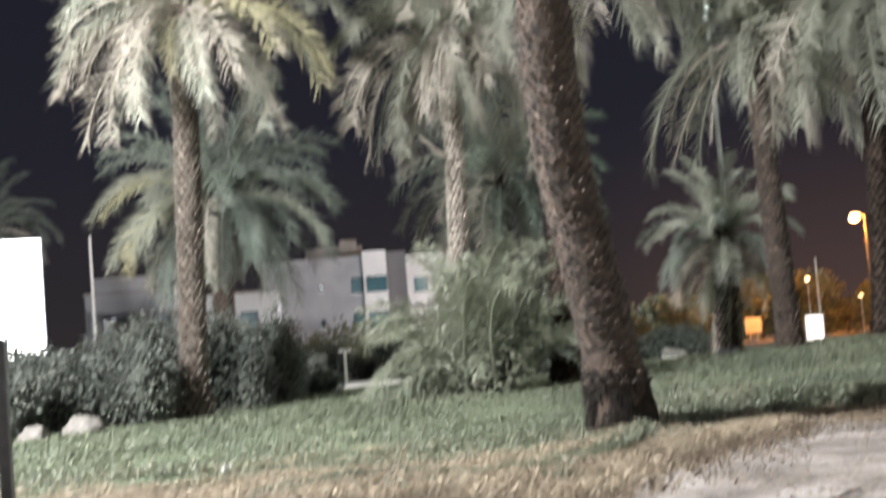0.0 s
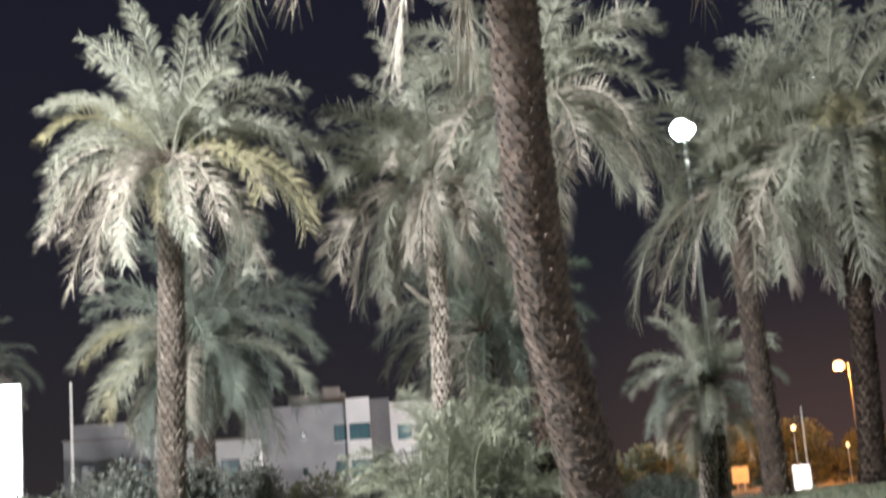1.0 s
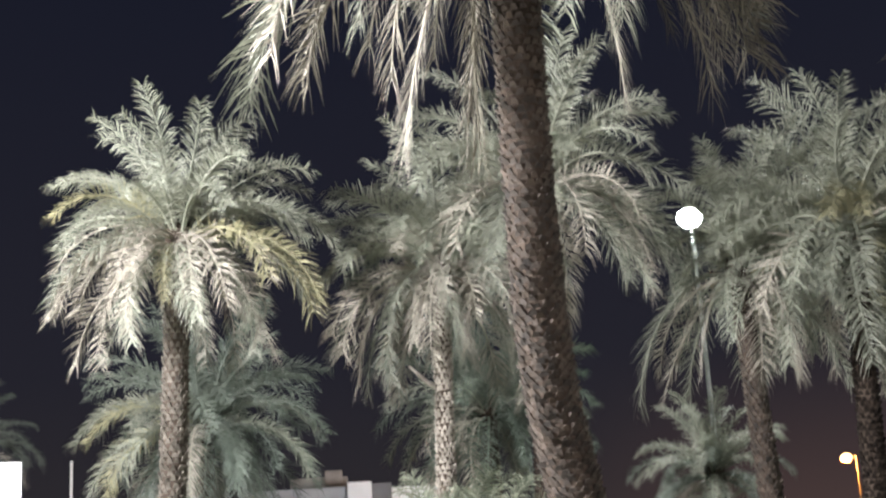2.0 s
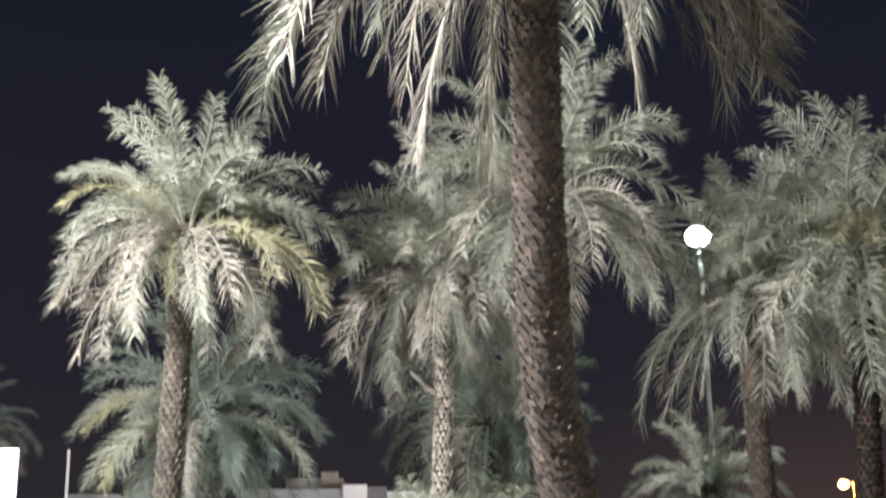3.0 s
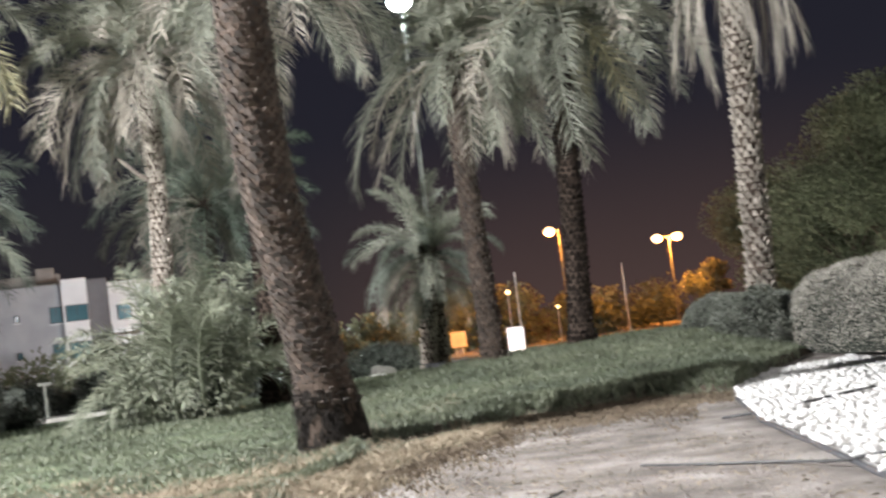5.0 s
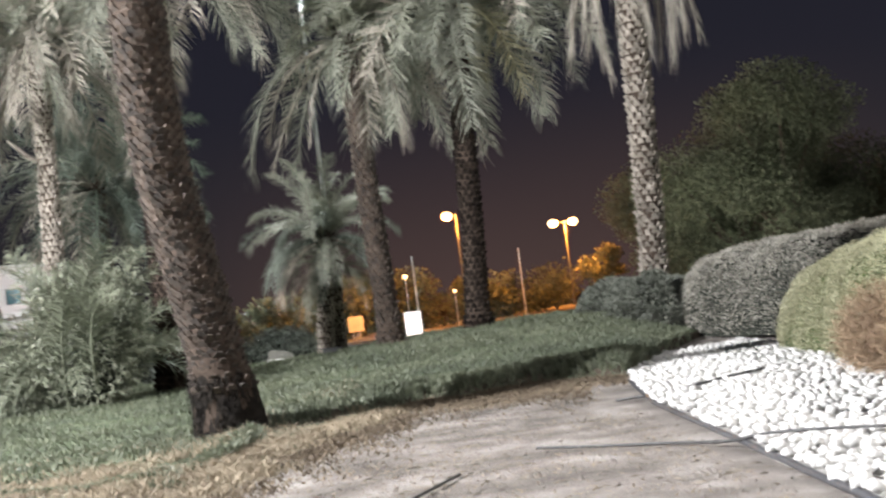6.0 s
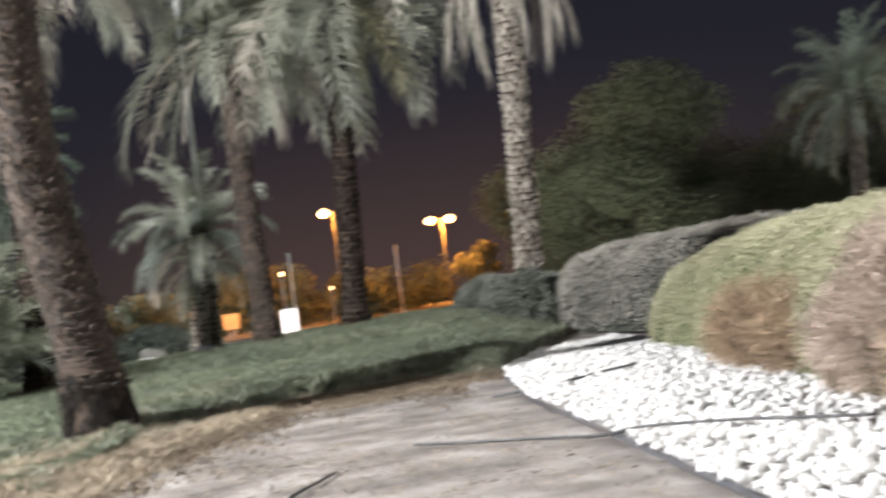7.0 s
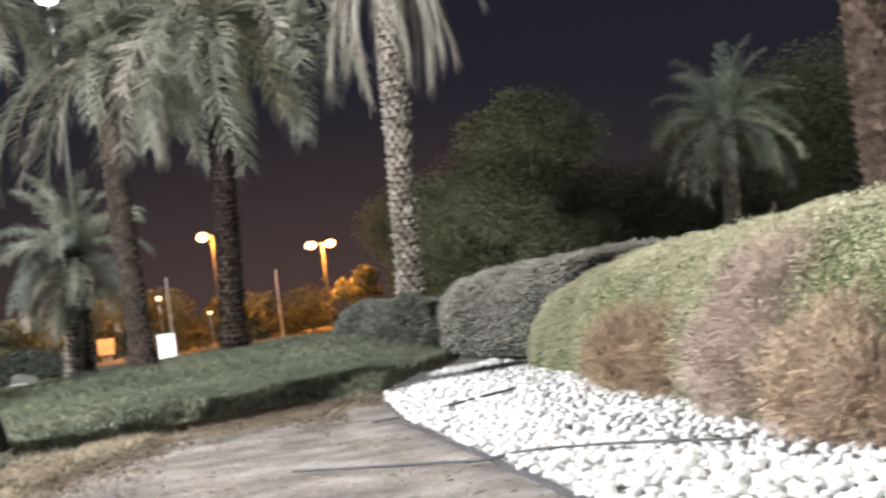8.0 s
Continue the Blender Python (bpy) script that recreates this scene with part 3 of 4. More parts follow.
# middle group
palm("slim curved date palm with drooping lit fronds", at(0.36, 28.0), at(0.95, 28.0, zs(28, 0.232)), 0.23, 0.20, 3.3,
     {"up": 8, "high": 15, "mid": 18, "low": 14, "drape": 7, "hang": 6, "dead": 2}, seed=21, dry_low=0.55, boots=M_BOOT_PALE, bow=(0.04, 0, 0), mixin=((M_DRYFROND, 0.2),), extra=[(265, "drape", 1.05, M_DRYFROND), (280, "dead", 1.0, M_FROND), (205, "drape", 0.9, M_DRYFROND), (185, "drape", 1.0, M_DRYFROND)], stalk=(-75, 5.0))
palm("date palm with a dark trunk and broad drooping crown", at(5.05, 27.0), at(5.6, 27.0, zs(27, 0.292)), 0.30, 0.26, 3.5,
     {"up": 9, "high": 14, "mid": 17, "low": 14, "drape": 8, "hang": 6}, seed=27, dry_low=0.2, boots=M_BOOT_SILHOUETTE, bow=(-0.05, 0, 0), mixin=((M_DRYFROND, 0.2),), extra=[(95, "drape", 1.1, M_FROND), (110, "drape", 1.0, M_DRYFROND), (86, "low", 1.1, M_FROND)])
palm("blue-green date palm standing further back", at(2.7, 43.0), at(2.7, 43.0, zs(43, 0.118)), 0.32, 0.28, 4.0, FULL, M_FROND_B, seed=31, boots=M_BOOT_SHADED, mixin=((M_FROND, 0.2),))
# right group
palm("small date palm with a round grey-green crown", at(11.6, 32.0), at(12.2, 32.0, zs(32, 0.06)), 0.23, 0.2, 2.2,
     {"up": 7, "high": 11, "mid": 13, "low": 13, "hang": 7}, seed=37, boots=M_BOOT_PALE, mixin=((M_DRYFROND, 0.2), (M_FROND_B, 0.5)), crown_lift=0.25)
palm("small second palm stem beside its twin", at(12.3, 32.3), at(12.45, 32.3, zs(32, 0.04)), 0.18, 0.16, 1.6, {"mid": 5, "low": 5, "hang": 6}, seed=39, boots=M_BOOT_PALE, crown_lift=0.2)
palm("date palm with upright spiky crown near a lamp post", at(14.6, 28.5), at(14.15, 28.5, zs(28.5, 0.208)), 0.28, 0.23, 3.5,
     {"up": 14, "high": 17, "mid": 19, "low": 12, "hang": 5, "dead": 3}, seed=41, boots=M_BOOT_SHADED, gap=(268, 44), mixin=((M_YELLOW, 0.10),), extra=[(95, "low", 1.05, M_FROND), (84, "mid", 1.1, M_YELLOW), (102, "low", 1.0, M_YELLOW), (262, "drape", 1.15, M_FROND), (255, "skirt", 0.7, M_DRYFROND), (160, "skirt", 0.6, M_BROWNFROND)])
palm("date palm with a trunk painted unlit and heavy crown", at(18.42, 28.5), at(19.05, 28.5, zs(28.5, 0.228)), 0.28, 0.24, 3.75,
     {"up": 9, "high": 14, "mid": 20, "low": 22, "hang": 12}, seed=45, boots=M_BOOT_SILHOUETTE, bow=(0.03, 0, 0), mixin=((M_DRYFROND, 0.16), (M_YELLOW, 0.05)))
palm("date palm with a pale ringed trunk and hanging dead fronds", at(26.25, 26.2), at(26.95, 26.2, zs(26.2, 0.285)), 0.29, 0.25, 3.3,
     {"up": 6, "high": 9, "mid": 9, "drape": 3, "skirt": 22}, seed=49, jut=2.3, row=0.125, around=10, bow=(0.03, 0, 0), boots=M_BOOT_PALE, mixin=((M_DRYFROND, 0.1),))
palm("far date palm with a green crown above the hedge", at(40.5, 44.0), at(40.85, 44.0, zs(44, 0.1)), 0.28, 0.25, 3.0, {"up": 6, "high": 9, "mid": 11, "low": 10, "hang": 5}, M_FROND_B, seed=53, mixin=((M_FROND, 0.4),),
     extra=[(150, "drape", 0.9, M_DRYFROND)])
palm("date palm with a thick ringed trunk behind the hedge", at(47.5, 14.4), at(47.3, 14.4, 8.2), 0.33, 0.29, 3.4, {"up": 6, "high": 9, "mid": 10, "low": 9, "hang": 5}, seed=57, jut=1.9, row=0.09, around=14, boots=M_BOOT_MID)
palm("far date palm beside a lit panel", at(-19.4, 52.0), at(-19.4, 52.0, zs(52, 0.105)), 0.3, 0.26, 2.9, {"up": 6, "high": 9, "mid": 9, "low": 8}, M_FROND_B, seed=61)

# ---- leafy things ----
def leaf_cloud(lobes, count, size, seed, narrow=0.55, shell=0.75, droop=0.0, radial=0.5):
    """Leaves scattered in the outer layer of several ellipsoids (cx, cy, cz, rx, ry, rz)."""
    rnd = random.Random(seed)
    verts, faces = [], []
    weights = [l[3] * l[4] + l[4] * l[5] + l[3] * l[5] for l in lobes]
    for _ in range(count):
        cx, cy, cz, rx, ry, rz = rnd.choices(lobes, weights)[0]
        while True:
            u = Vector((rnd.gauss(0, 1), rnd.gauss(0, 1), rnd.gauss(0, 1)))
            if u.length > 0.01:
                break
        u.normalize()
        k = rnd.uniform(shell, 1.0) * (1 + 0.22 * noise.noise((u.x * 2.2 + cx, u.y * 2.2 + cy, u.z * 2.2 + cz)))
        p = Vector((cx + u.x * rx * k, cy + u.y * ry * k, cz + u.z * rz * k))
        if p.z < 0.02:
            continue
        d = (u * radial + Vector((rnd.uniform(-1, 1), rnd.uniform(-1, 1), rnd.uniform(-1, 1) - droop))).normalized()
        s = d.cross(Vector((rnd.uniform(-1, 1), rnd.uniform(-1, 1), rnd.uniform(-1, 1)))).normalized()
        ln, w = size * rnd.uniform(0.6, 1.3), size * narrow * rnd.uniform(0.6, 1.2) / 2
        i = len(verts)
        verts += [p, p + d * ln * 0.5 + s * w, p + d * ln, p + d * ln * 0.5 - s * w]
        faces.append((i, i + 1, i + 2, i + 3))
    return raw(verts, faces)


def lobe_core(lobes, material, parent, shrink=0.86, name="core"):
    bm = bmesh.new()
    for cx, cy, cz, rx, ry, rz in lobes:
        made = bmesh.ops.create_icosphere(bm, subdivisions=3, radius=1.0)
        for v in made["verts"]:
            k = shrink * (1 + 0.22 * noise.noise((v.co.x * 2.2 + cx, v.co.y * 2.2 + cy, v.co.z * 2.2 + cz)))
            v.co = Vector((cx + v.co.x * rx * k, cy + v.co.y * ry * k, max(-0.05, cz + v.co.z * rz * k)))
    return part(name, bm, material, parent, soft=True)


def bush(label, place, lobes, count, size, leaf, seed, name="bush", category="bush", group="bushes", narrow=0.5, core=True, droop=0.0):
    root = thing(name, place, label, category, group)
    rnd = random.Random(seed)
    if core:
        lobe_core(lobes, M_BUSH_SHADE, root, 0.55, "shade_core")
    for k in range(5):
        l = rnd.choice(lobes)
        v, f = tube([(l[0] * 0.3, l[1] * 0.3, -0.1), (l[0] * 0.7, l[1] * 0.7, l[2] * 0.5), (l[0], l[1], l[2])], lambda s: 0.035 * (1 - 0.6 * s), 6)
        link("stem", raw(v, f, flat=False), M_BARK, root)
    link("leaves", leaf_cloud(lobes, count, size, seed, narrow, 0.5, droop), leaf, root, kind="stuff")
    return root


# clipped hedges at the stone bed
def hedge(label, spine, width, height, count, leaf, seed, size=0.05, core=M_HEDGE_SHADE, wave=0.12, name="hedge", cap_len=1.05):
    """A clipped hedge with a rounded top along a line of ground points; leaves all over its skin."""
    rnd = random.Random(seed)
    root = thing(name, (*spine[0], ground_z(*spine[0])), label, "hedge", "hedges")
    o = Vector((*spine[0], 0))
    pts = [Vector((*p, 0)) - o for p in spine]
    seg = [(b - a).length for a, b in zip(pts, pts[1:])]
    total = sum(seg)
    ways = [(b - a).normalized() for a, b in zip(pts, pts[1:])]
    knots = [ways[0]] + [(a + b).normalized() for a, b in zip(ways, ways[1:])] + [ways[-1]]

    def skin(s, a, k=1.0):
        d = s * total
        i = 0
        while i < len(seg) - 1 and d > seg[i]:
            d -= seg[i]
            i += 1
        c = pts[i].lerp(pts[i + 1], min(1, d / seg[i]))
        u = min(1, d / seg[i])
        run = knots[i].lerp(knots[i + 1], u).normalized()
        side = Vector((run.y, -run.x, 0))
        e = min(1.0, min(s, 1 - s) * total / (width * cap_len))
        cap = math.sqrt(max(0.0, 1 - (1 - e) ** 2)) * 0.97 + 0.03
        ca, sa = math.cos(a), math.sin(a)
        w = width / 2 * math.copysign(abs(ca) ** 0.7, ca) * cap * k
        z = height * abs(sa) ** 0.7 * (0.12 + 0.88 * cap) * k
        q = c + side * w + Vector((0, 0, z))
        g = noise.noise((q + o) * 0.9) * wave + noise.noise((q + o) * 2.6) * wave * 0.45
        n = (side * ca + Vector((0, 0, sa))).normalized()
        return q + n * g, n

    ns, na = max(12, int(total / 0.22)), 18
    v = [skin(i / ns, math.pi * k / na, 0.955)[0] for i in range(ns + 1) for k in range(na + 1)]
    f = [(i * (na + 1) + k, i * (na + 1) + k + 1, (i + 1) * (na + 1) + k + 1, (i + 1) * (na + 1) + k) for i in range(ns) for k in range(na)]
    # solid dark core that stands for shade behind the leaf skin
    link("shade_core", raw(v, f, flat=False), core, root)
    verts, faces = [], []
    for _ in range(count):
        q, n = skin(rnd.random(), math.pi * rnd.random(), rnd.uniform(0.94, 1.02))
        d = (n * 0.8 + Vector((rnd.uniform(-1, 1), rnd.uniform(-1, 1), rnd.uniform(-0.7, 1)))).normalized()
        s = d.cross(Vector((rnd.uniform(-1, 1), rnd.uniform(-1, 1), rnd.uniform(-1, 1)))).normalized()
        ln, w = size * rnd.uniform(0.6, 1.3), size * 0.28 * rnd.uniform(0.7, 1.3)
        j = len(verts)
        verts += [q, q + d * ln * 0.5 + s * w, q + d * ln, q + d * ln * 0.5 - s * w]
        faces.append((j, j + 1, j + 2, j + 3))
    link("leaves", raw(verts, faces), leaf, root, kind="stuff")
    return root


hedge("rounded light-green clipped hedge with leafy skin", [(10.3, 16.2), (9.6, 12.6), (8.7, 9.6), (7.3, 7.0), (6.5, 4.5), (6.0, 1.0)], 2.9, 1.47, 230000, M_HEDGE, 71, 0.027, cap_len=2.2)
hedge("dense grey-green clipped hedge behind pale stones", [(12.9, 23.4), (12.1, 20.8), (12.0, 18.2), (13.2, 15.0)], 2.3, 1.5, 60000, M_HEDGE_GREY, 73, 0.045, core=M_BUSH_SHADE)
hedge("grey-green clipped hedge running off into the dark", [(15.6, 24.6), (16.4, 20.0), (18.0, 15.0)], 2.4, 1.72, 16000, M_HEDGE_GREY, 75, 0.085, core=M_BUSH_SHADE)
hedge("low dark clipped hedge on the lawn", [(10.9, 25.4), (11.2, 23.4), (11.7, 21.8)], 1.4, 0.86, 20000, M_HEDGE_SOFT, 77, 0.06, core=M_BUSH_SHADE)


def dry_brush(label, place, lobes, count, seed, twig):
    root = thing("dry_brush", place, label, "dead bush", "dead patches of the hedge")
    lobe_core(lobes, M_TWIG_SHADE, root, 0.62, "shade_core")
    rnd = random.Random(seed)
    verts, faces = [], []
    for _ in range(count):
        cx, cy, cz, rx, ry, rz = rnd.choice(lobes)
        u = Vector((rnd.gauss(0, 1), rnd.gauss(0, 1), rnd.gauss(0, 1))).normalized()
        k = rnd.uniform(0.55, 1.0) + abs(rnd.gauss(0, 0.12))
        p = Vector((cx + u.x * rx * k, cy + u.y * ry * k, cz + u.z * rz * k))
        if p.z < 0.02:
            continue
        d = (u * 0.35 + Vector((rnd.uniform(-1, 1), rnd.uniform(-1, 1), rnd.uniform(-0.7, 1)))).normalized()
        s = d.cross(Vector((rnd.uniform(-1, 1), rnd.uniform(-1, 1), rnd.uniform(-1, 1)))).normalized()
        ln, w = rnd.uniform(0.06, 0.24), rnd.uniform(0.0012, 0.0032)
        kink = s * ln * rnd.uniform(-0.25, 0.25)
        j = len(verts)
        verts += [p - s * w, p + s * w, p + d * ln * 0.5 + kink + s * w, p + d * ln * 0.5 + kink - s * w, p + d * ln]
        faces += [(j, j + 1, j + 2, j + 3), (j + 3, j + 2, j + 4)]
    link("twig_mass", raw(verts, faces), twig, root, kind="stuff")
    # green shoots of the hedge hanging over the dead wood
    shoots = [(cx + 0.06, cy, cz + rz * 0.45, rx * 0.95, ry * 0.95, rz * 0.8) for cx, cy, cz, rx, ry, rz in lobes]
    link("green_growth", leaf_cloud(shoots, 2600, 0.034, seed + 1, 0.55, 0.85), M_HEDGE, root, "sparse light-green shoots", kind="stuff")
    return root


dry_brush("brown dead patch at the foot of a green hedge", (7.6, 9.75, 0), [(0.1, 1.0, 0.28, 0.4, 0.5, 0.36), (0.0, 0.45, 0.34, 0.42, 0.55, 0.42), (0.0, -0.25, 0.42, 0.42, 0.5, 0.45), (0.2, 0.1, 0.52, 0.4, 0.5, 0.40), (-0.4, 0.25, 0.40, 0.36, 0.5, 0.44), (-0.72, -0.8, 0.40, 0.34, 0.45, 0.42)], 48000, 81, M_TWIG_BROWN)
dry_brush("grey-tan tangle of dry twigs in a hedge", (5.95, 6.68, 0), [(0.25, 0.6, 0.42, 0.4, 0.42, 0.44), (0.08, 0.1, 0.45, 0.42, 0.42, 0.46), (0.33, 0.12, 0.84, 0.46, 0.52, 0.40), (0.46, -0.28, 0.90, 0.40, 0.46, 0.38), (0.12, -0.2, 0.80, 0.42, 0.42, 0.46)], 66000, 83, M_TWIG)
dry_brush("orange-brown dry twigs bulging over pale stones", (5.38, 5.36, 0), [(0.1, 0.42, 0.34, 0.30, 0.34, 0.36), (0.0, -0.05, 0.30, 0.32, 0.34, 0.32), (0.25, 0.15, 0.56, 0.30, 0.36, 0.30), (0.05, -0.45, 0.24, 0.28, 0.32, 0.26)], 34000, 85, M_TWIG_ORANGE)

bush("soft grey-green bush at the foot of a pale palm", at(25.7, 24.2), [(0, 0, 0.55, 0.42, 0.5, 0.5), (-0.3, 0.1, 0.38, 0.4, 0.45, 0.36), (0.25, 0.0, 0.75, 0.34, 0.4, 0.42), (0.3, -0.2, 0.35, 0.4, 0.4, 0.36)], 15000, 0.07, M_HEDGE_SOFT, 79)
# feathery shrub in front of the middle palms
root = thing("shrub", at(1.55, 25.0, dz=0.0), "feathery grey-green shrub with many upright leafy stems", "shrub", "bushes")
rs = random.Random(91)
for k in range(46):
    ob = new("leafy_stem", frond_of(rs.choice(("up", "up", "high", "high", "mid")), M_OLEANDER, k))
    ob.parent = root
    ob.matrix_basis = Matrix.Translation((rs.uniform(-0.7, 0.35), rs.uniform(-0.5, 0.5), rs.uniform(0, 0.5))) @ pose(0, 0, 0, rs.uniform(-10, 10), rs.uniform(-15, 15), rs.uniform(0, 360)) @ Matrix.Diagonal((1, 1, 1, 1)) @ Matrix.Scale(rs.uniform(1.9, 3.35), 4)
lobes = [(0, 0, 1.0, 1.2, 1.0, 1.1), (-0.9, 0, 0.6, 0.8, 0.8, 0.65), (0.6, 0.1, 1.4, 0.7, 0.8, 1.2), (-0.2, -0.2, 1.9, 0.7, 0.7, 0.8)]
link("leaves", leaf_cloud(lobes, 12000, 0.19, 92, 0.18, 0.5, 0.1), M_OLEANDER, root, kind="stuff")
lobe_core([(0, 0, 0.7, 0.8, 0.7, 0.8)], M_BUSH_SHADE, root, 0.8, "shade_core")

# bushes behind the lawn
rb = random.Random(95)
for az, d, w, h in [(-19.5, 25, 2.0, 1.3), (-17, 26.5, 2.2, 1.7), (-14.6, 26, 2.0, 1.5), (-13, 29, 2.2, 2.1), (-16, 31, 2.5, 1.9), (-9.2, 28.5, 1.6, 2.2), (-8.0, 30, 1.4, 1.8),
                    (-6.6, 33, 1.2, 1.0), (-5.4, 46, 1.8, 1.3), (-3.6, 47, 2.2, 1.0), (-2.2, 44, 1.6, 2.3), (-0.8, 34, 1.6, 1.1), (4.2, 36, 1.6, 1.6), (9.4, 42, 2.4, 1.3), (-21.5, 27, 2.2, 2.2)]:
    lobes = [(rb.uniform(-0.5, 0.5) * w, rb.uniform(-0.3, 0.3) * w, h * rb.uniform(0.2, 0.68), w * rb.uniform(0.2, 0.42), w * rb.uniform(0.25, 0.45), h * rb.uniform(0.25, 0.5)) for _ in range(11)]
    bush("dark green leafy bush behind the lawn", at(az, d), lobes, 12000, 0.11, M_BUSH, rb.randrange(999))

# ---- stones, edging, hoses ----
def bed_at(u, v):
    """Stone bed: u runs from its far tip to the near end, v from the edging to the hedge."""
    left = [(7.55, 16.8), (5.35, 11.15), (3.78, 6.0), (2.6, 2.0)]
    right = [(10.3, 18.2), (8.3, 11.8), (5.9, 6.9), (4.6, 2.0)]
    s = u * 3
    i = min(int(s), 2)
    a = Vector(left[i]).lerp(Vector(left[i + 1]), s - i)
    b = Vector(right[i]).lerp(Vector(right[i + 1]), s - i)
    return a.lerp(b, v)


def pebble(seed):
    bm = bmesh.new()
    bmesh.ops.create_icosphere(bm, subdivisions=1, radius=1.0)
    rnd = random.Random(seed)
    sx, sy, sz = rnd.uniform(0.85, 1.25), rnd.uniform(0.7, 1.0), rnd.uniform(0.5, 0.72)
    for v in bm.verts:
        k = 1 + 0.22 * noise.noise(v.co * 1.3 + Vector((seed * 3.1, 0, 0)))
        v.co = Vector((v.co.x * sx, v.co.y * sy, v.co.z * sz)) * k
    mesh = bpy.data.meshes.new("pebble")
    bm.to_mesh(mesh)
    bm.free()
    for p in mesh.polygons:
        p.use_smooth = True
    mesh.materials.append(M_STONE)
    return mesh


bed = slab("stone_bed", [tuple(bed_at(0, 0)), tuple(bed_at(1 / 3, 0)), tuple(bed_at(2 / 3, 0)), tuple(bed_at(1, 0)), tuple(bed_at(1, 1)), tuple(bed_at(2 / 3, 1)), tuple(bed_at(1 / 3, 1)), tuple(bed_at(0, 1))],
           0.045, 0.2, M_GRIT, "bed of white decorative pebbles beside a clipped hedge", "stone bed")
SHAPES = [pebble(k) for k in range(8)]
rp = random.Random(101)
stones = []
grid = {}
tries = 0
while tries < 48000:
    tries += 1
    u = rp.random() ** 0.8
    q = bed_at(u, rp.uniform(0.0, 1.05))
    r = rp.uniform(0.032, 0.064)
    key = (int(q.x / 0.14), int(q.y / 0.14))
    near = [s for i in (-1, 0, 1) for j in (-1, 0, 1) for s in grid.get((key[0] + i, key[1] + j), ())]
    if any((q.x - s[0]) ** 2 + (q.y - s[1]) ** 2 < (0.78 * (r + s[3])) ** 2 for s in near):
        continue
    st = (q.x, q.y, 0.045 + r * 0.45 + rp.uniform(0, 0.03), r)
    stones.append(st)
    grid.setdefault(key, []).append(st)

stones.sort(key=lambda s: s[1])
sv, sf = [], []
count = 0
for x, y, z, r in stones:
    turn = pose(x, y, z, rp.uniform(-25, 25), rp.uniform(-25, 25), rp.uniform(0, 360)) @ Matrix.Scale(r, 4)
    shape = SHAPES[rp.randrange(8)]
    if y > 5.2 and count < 300:
        ob = new("pebble", shape)
        ob.parent = bed
        ob.matrix_basis = turn
        count += 1
    else:
        i = len(sv)
        sv += [turn @ v.co for v in shape.vertices]
        sf += [tuple(i + k for k in p.vertices) for p in shape.polygons]
link("pebbles", raw(sv, sf, flat=False), M_STONE_J, bed, kind="stuff")

edge_pts = [bed_at(0.02 + 0.96 * k / 30, 0) for k in range(31)]
root = thing("edging_strip", (0, 0, 0), "dark metal edging strip between soil and white pebbles", "edging")
v, f = tube([(p.x - 0.03, p.y, 0.04 + 0.01 * noise.noise((p.x * 2, p.y * 2, 0))) for p in edge_pts], 0.022, 8)
link("strip", raw(v, f, flat=False), M_DARK, root)


def hose(label, pts, radius, dip=0.0):
    root = thing("irrigation_hose", (0, 0, 0), label, "hose", "hoses")
    line = []
    for (a, b, c, d) in zip([pts[0]] + pts[:-2], pts[:-1], pts[1:], pts[2:] + [pts[-1]]):
        a, b, c, d = map(Vector, (a, b, c, d))
        for k in range(8):
            t = k / 8
            line.append(0.5 * ((2 * b) + (c - a) * t + (2 * a - 5 * b + 4 * c - d) * t * t + (3 * b - a - 3 * c + d) * t ** 3))
    line.append(Vector(pts[-1]))
    v, f = tube(line, radius, 8)
    link("tube", raw(v, f, flat=False), M_RUBBER, root)


def g(az, d, z):
    p = polar(az, d)
    return (p.x, p.y, z)


hose("black rubber hose lying over soil and white pebbles", [g(20.3, 9.9, 0.012), g(22.5, 9.6, 0.014), g(25.7, 9.25, 0.02), g(28.6, 8.75, 0.05), g(30.4, 8.45, 0.115), g(34, 8.2, 0.13), g(37.5, 7.95, 0.13), g(39.9, 7.8, 0.13)], 0.011)
hose("black rubber hose disappearing under a hedge", [g(24.0, 13.1, 0.02), g(25.9, 12.9, 0.06), g(27.6, 12.75, 0.12), g(29.0, 13.2, 0.13), g(30.4, 13.7, 0.13)], 0.014)
hose("short black hose end lying on bare soil", [g(14.7, 8.0, 0.02), g(15.7, 8.35, 0.025), g(16.8, 8.85, 0.02)], 0.011)

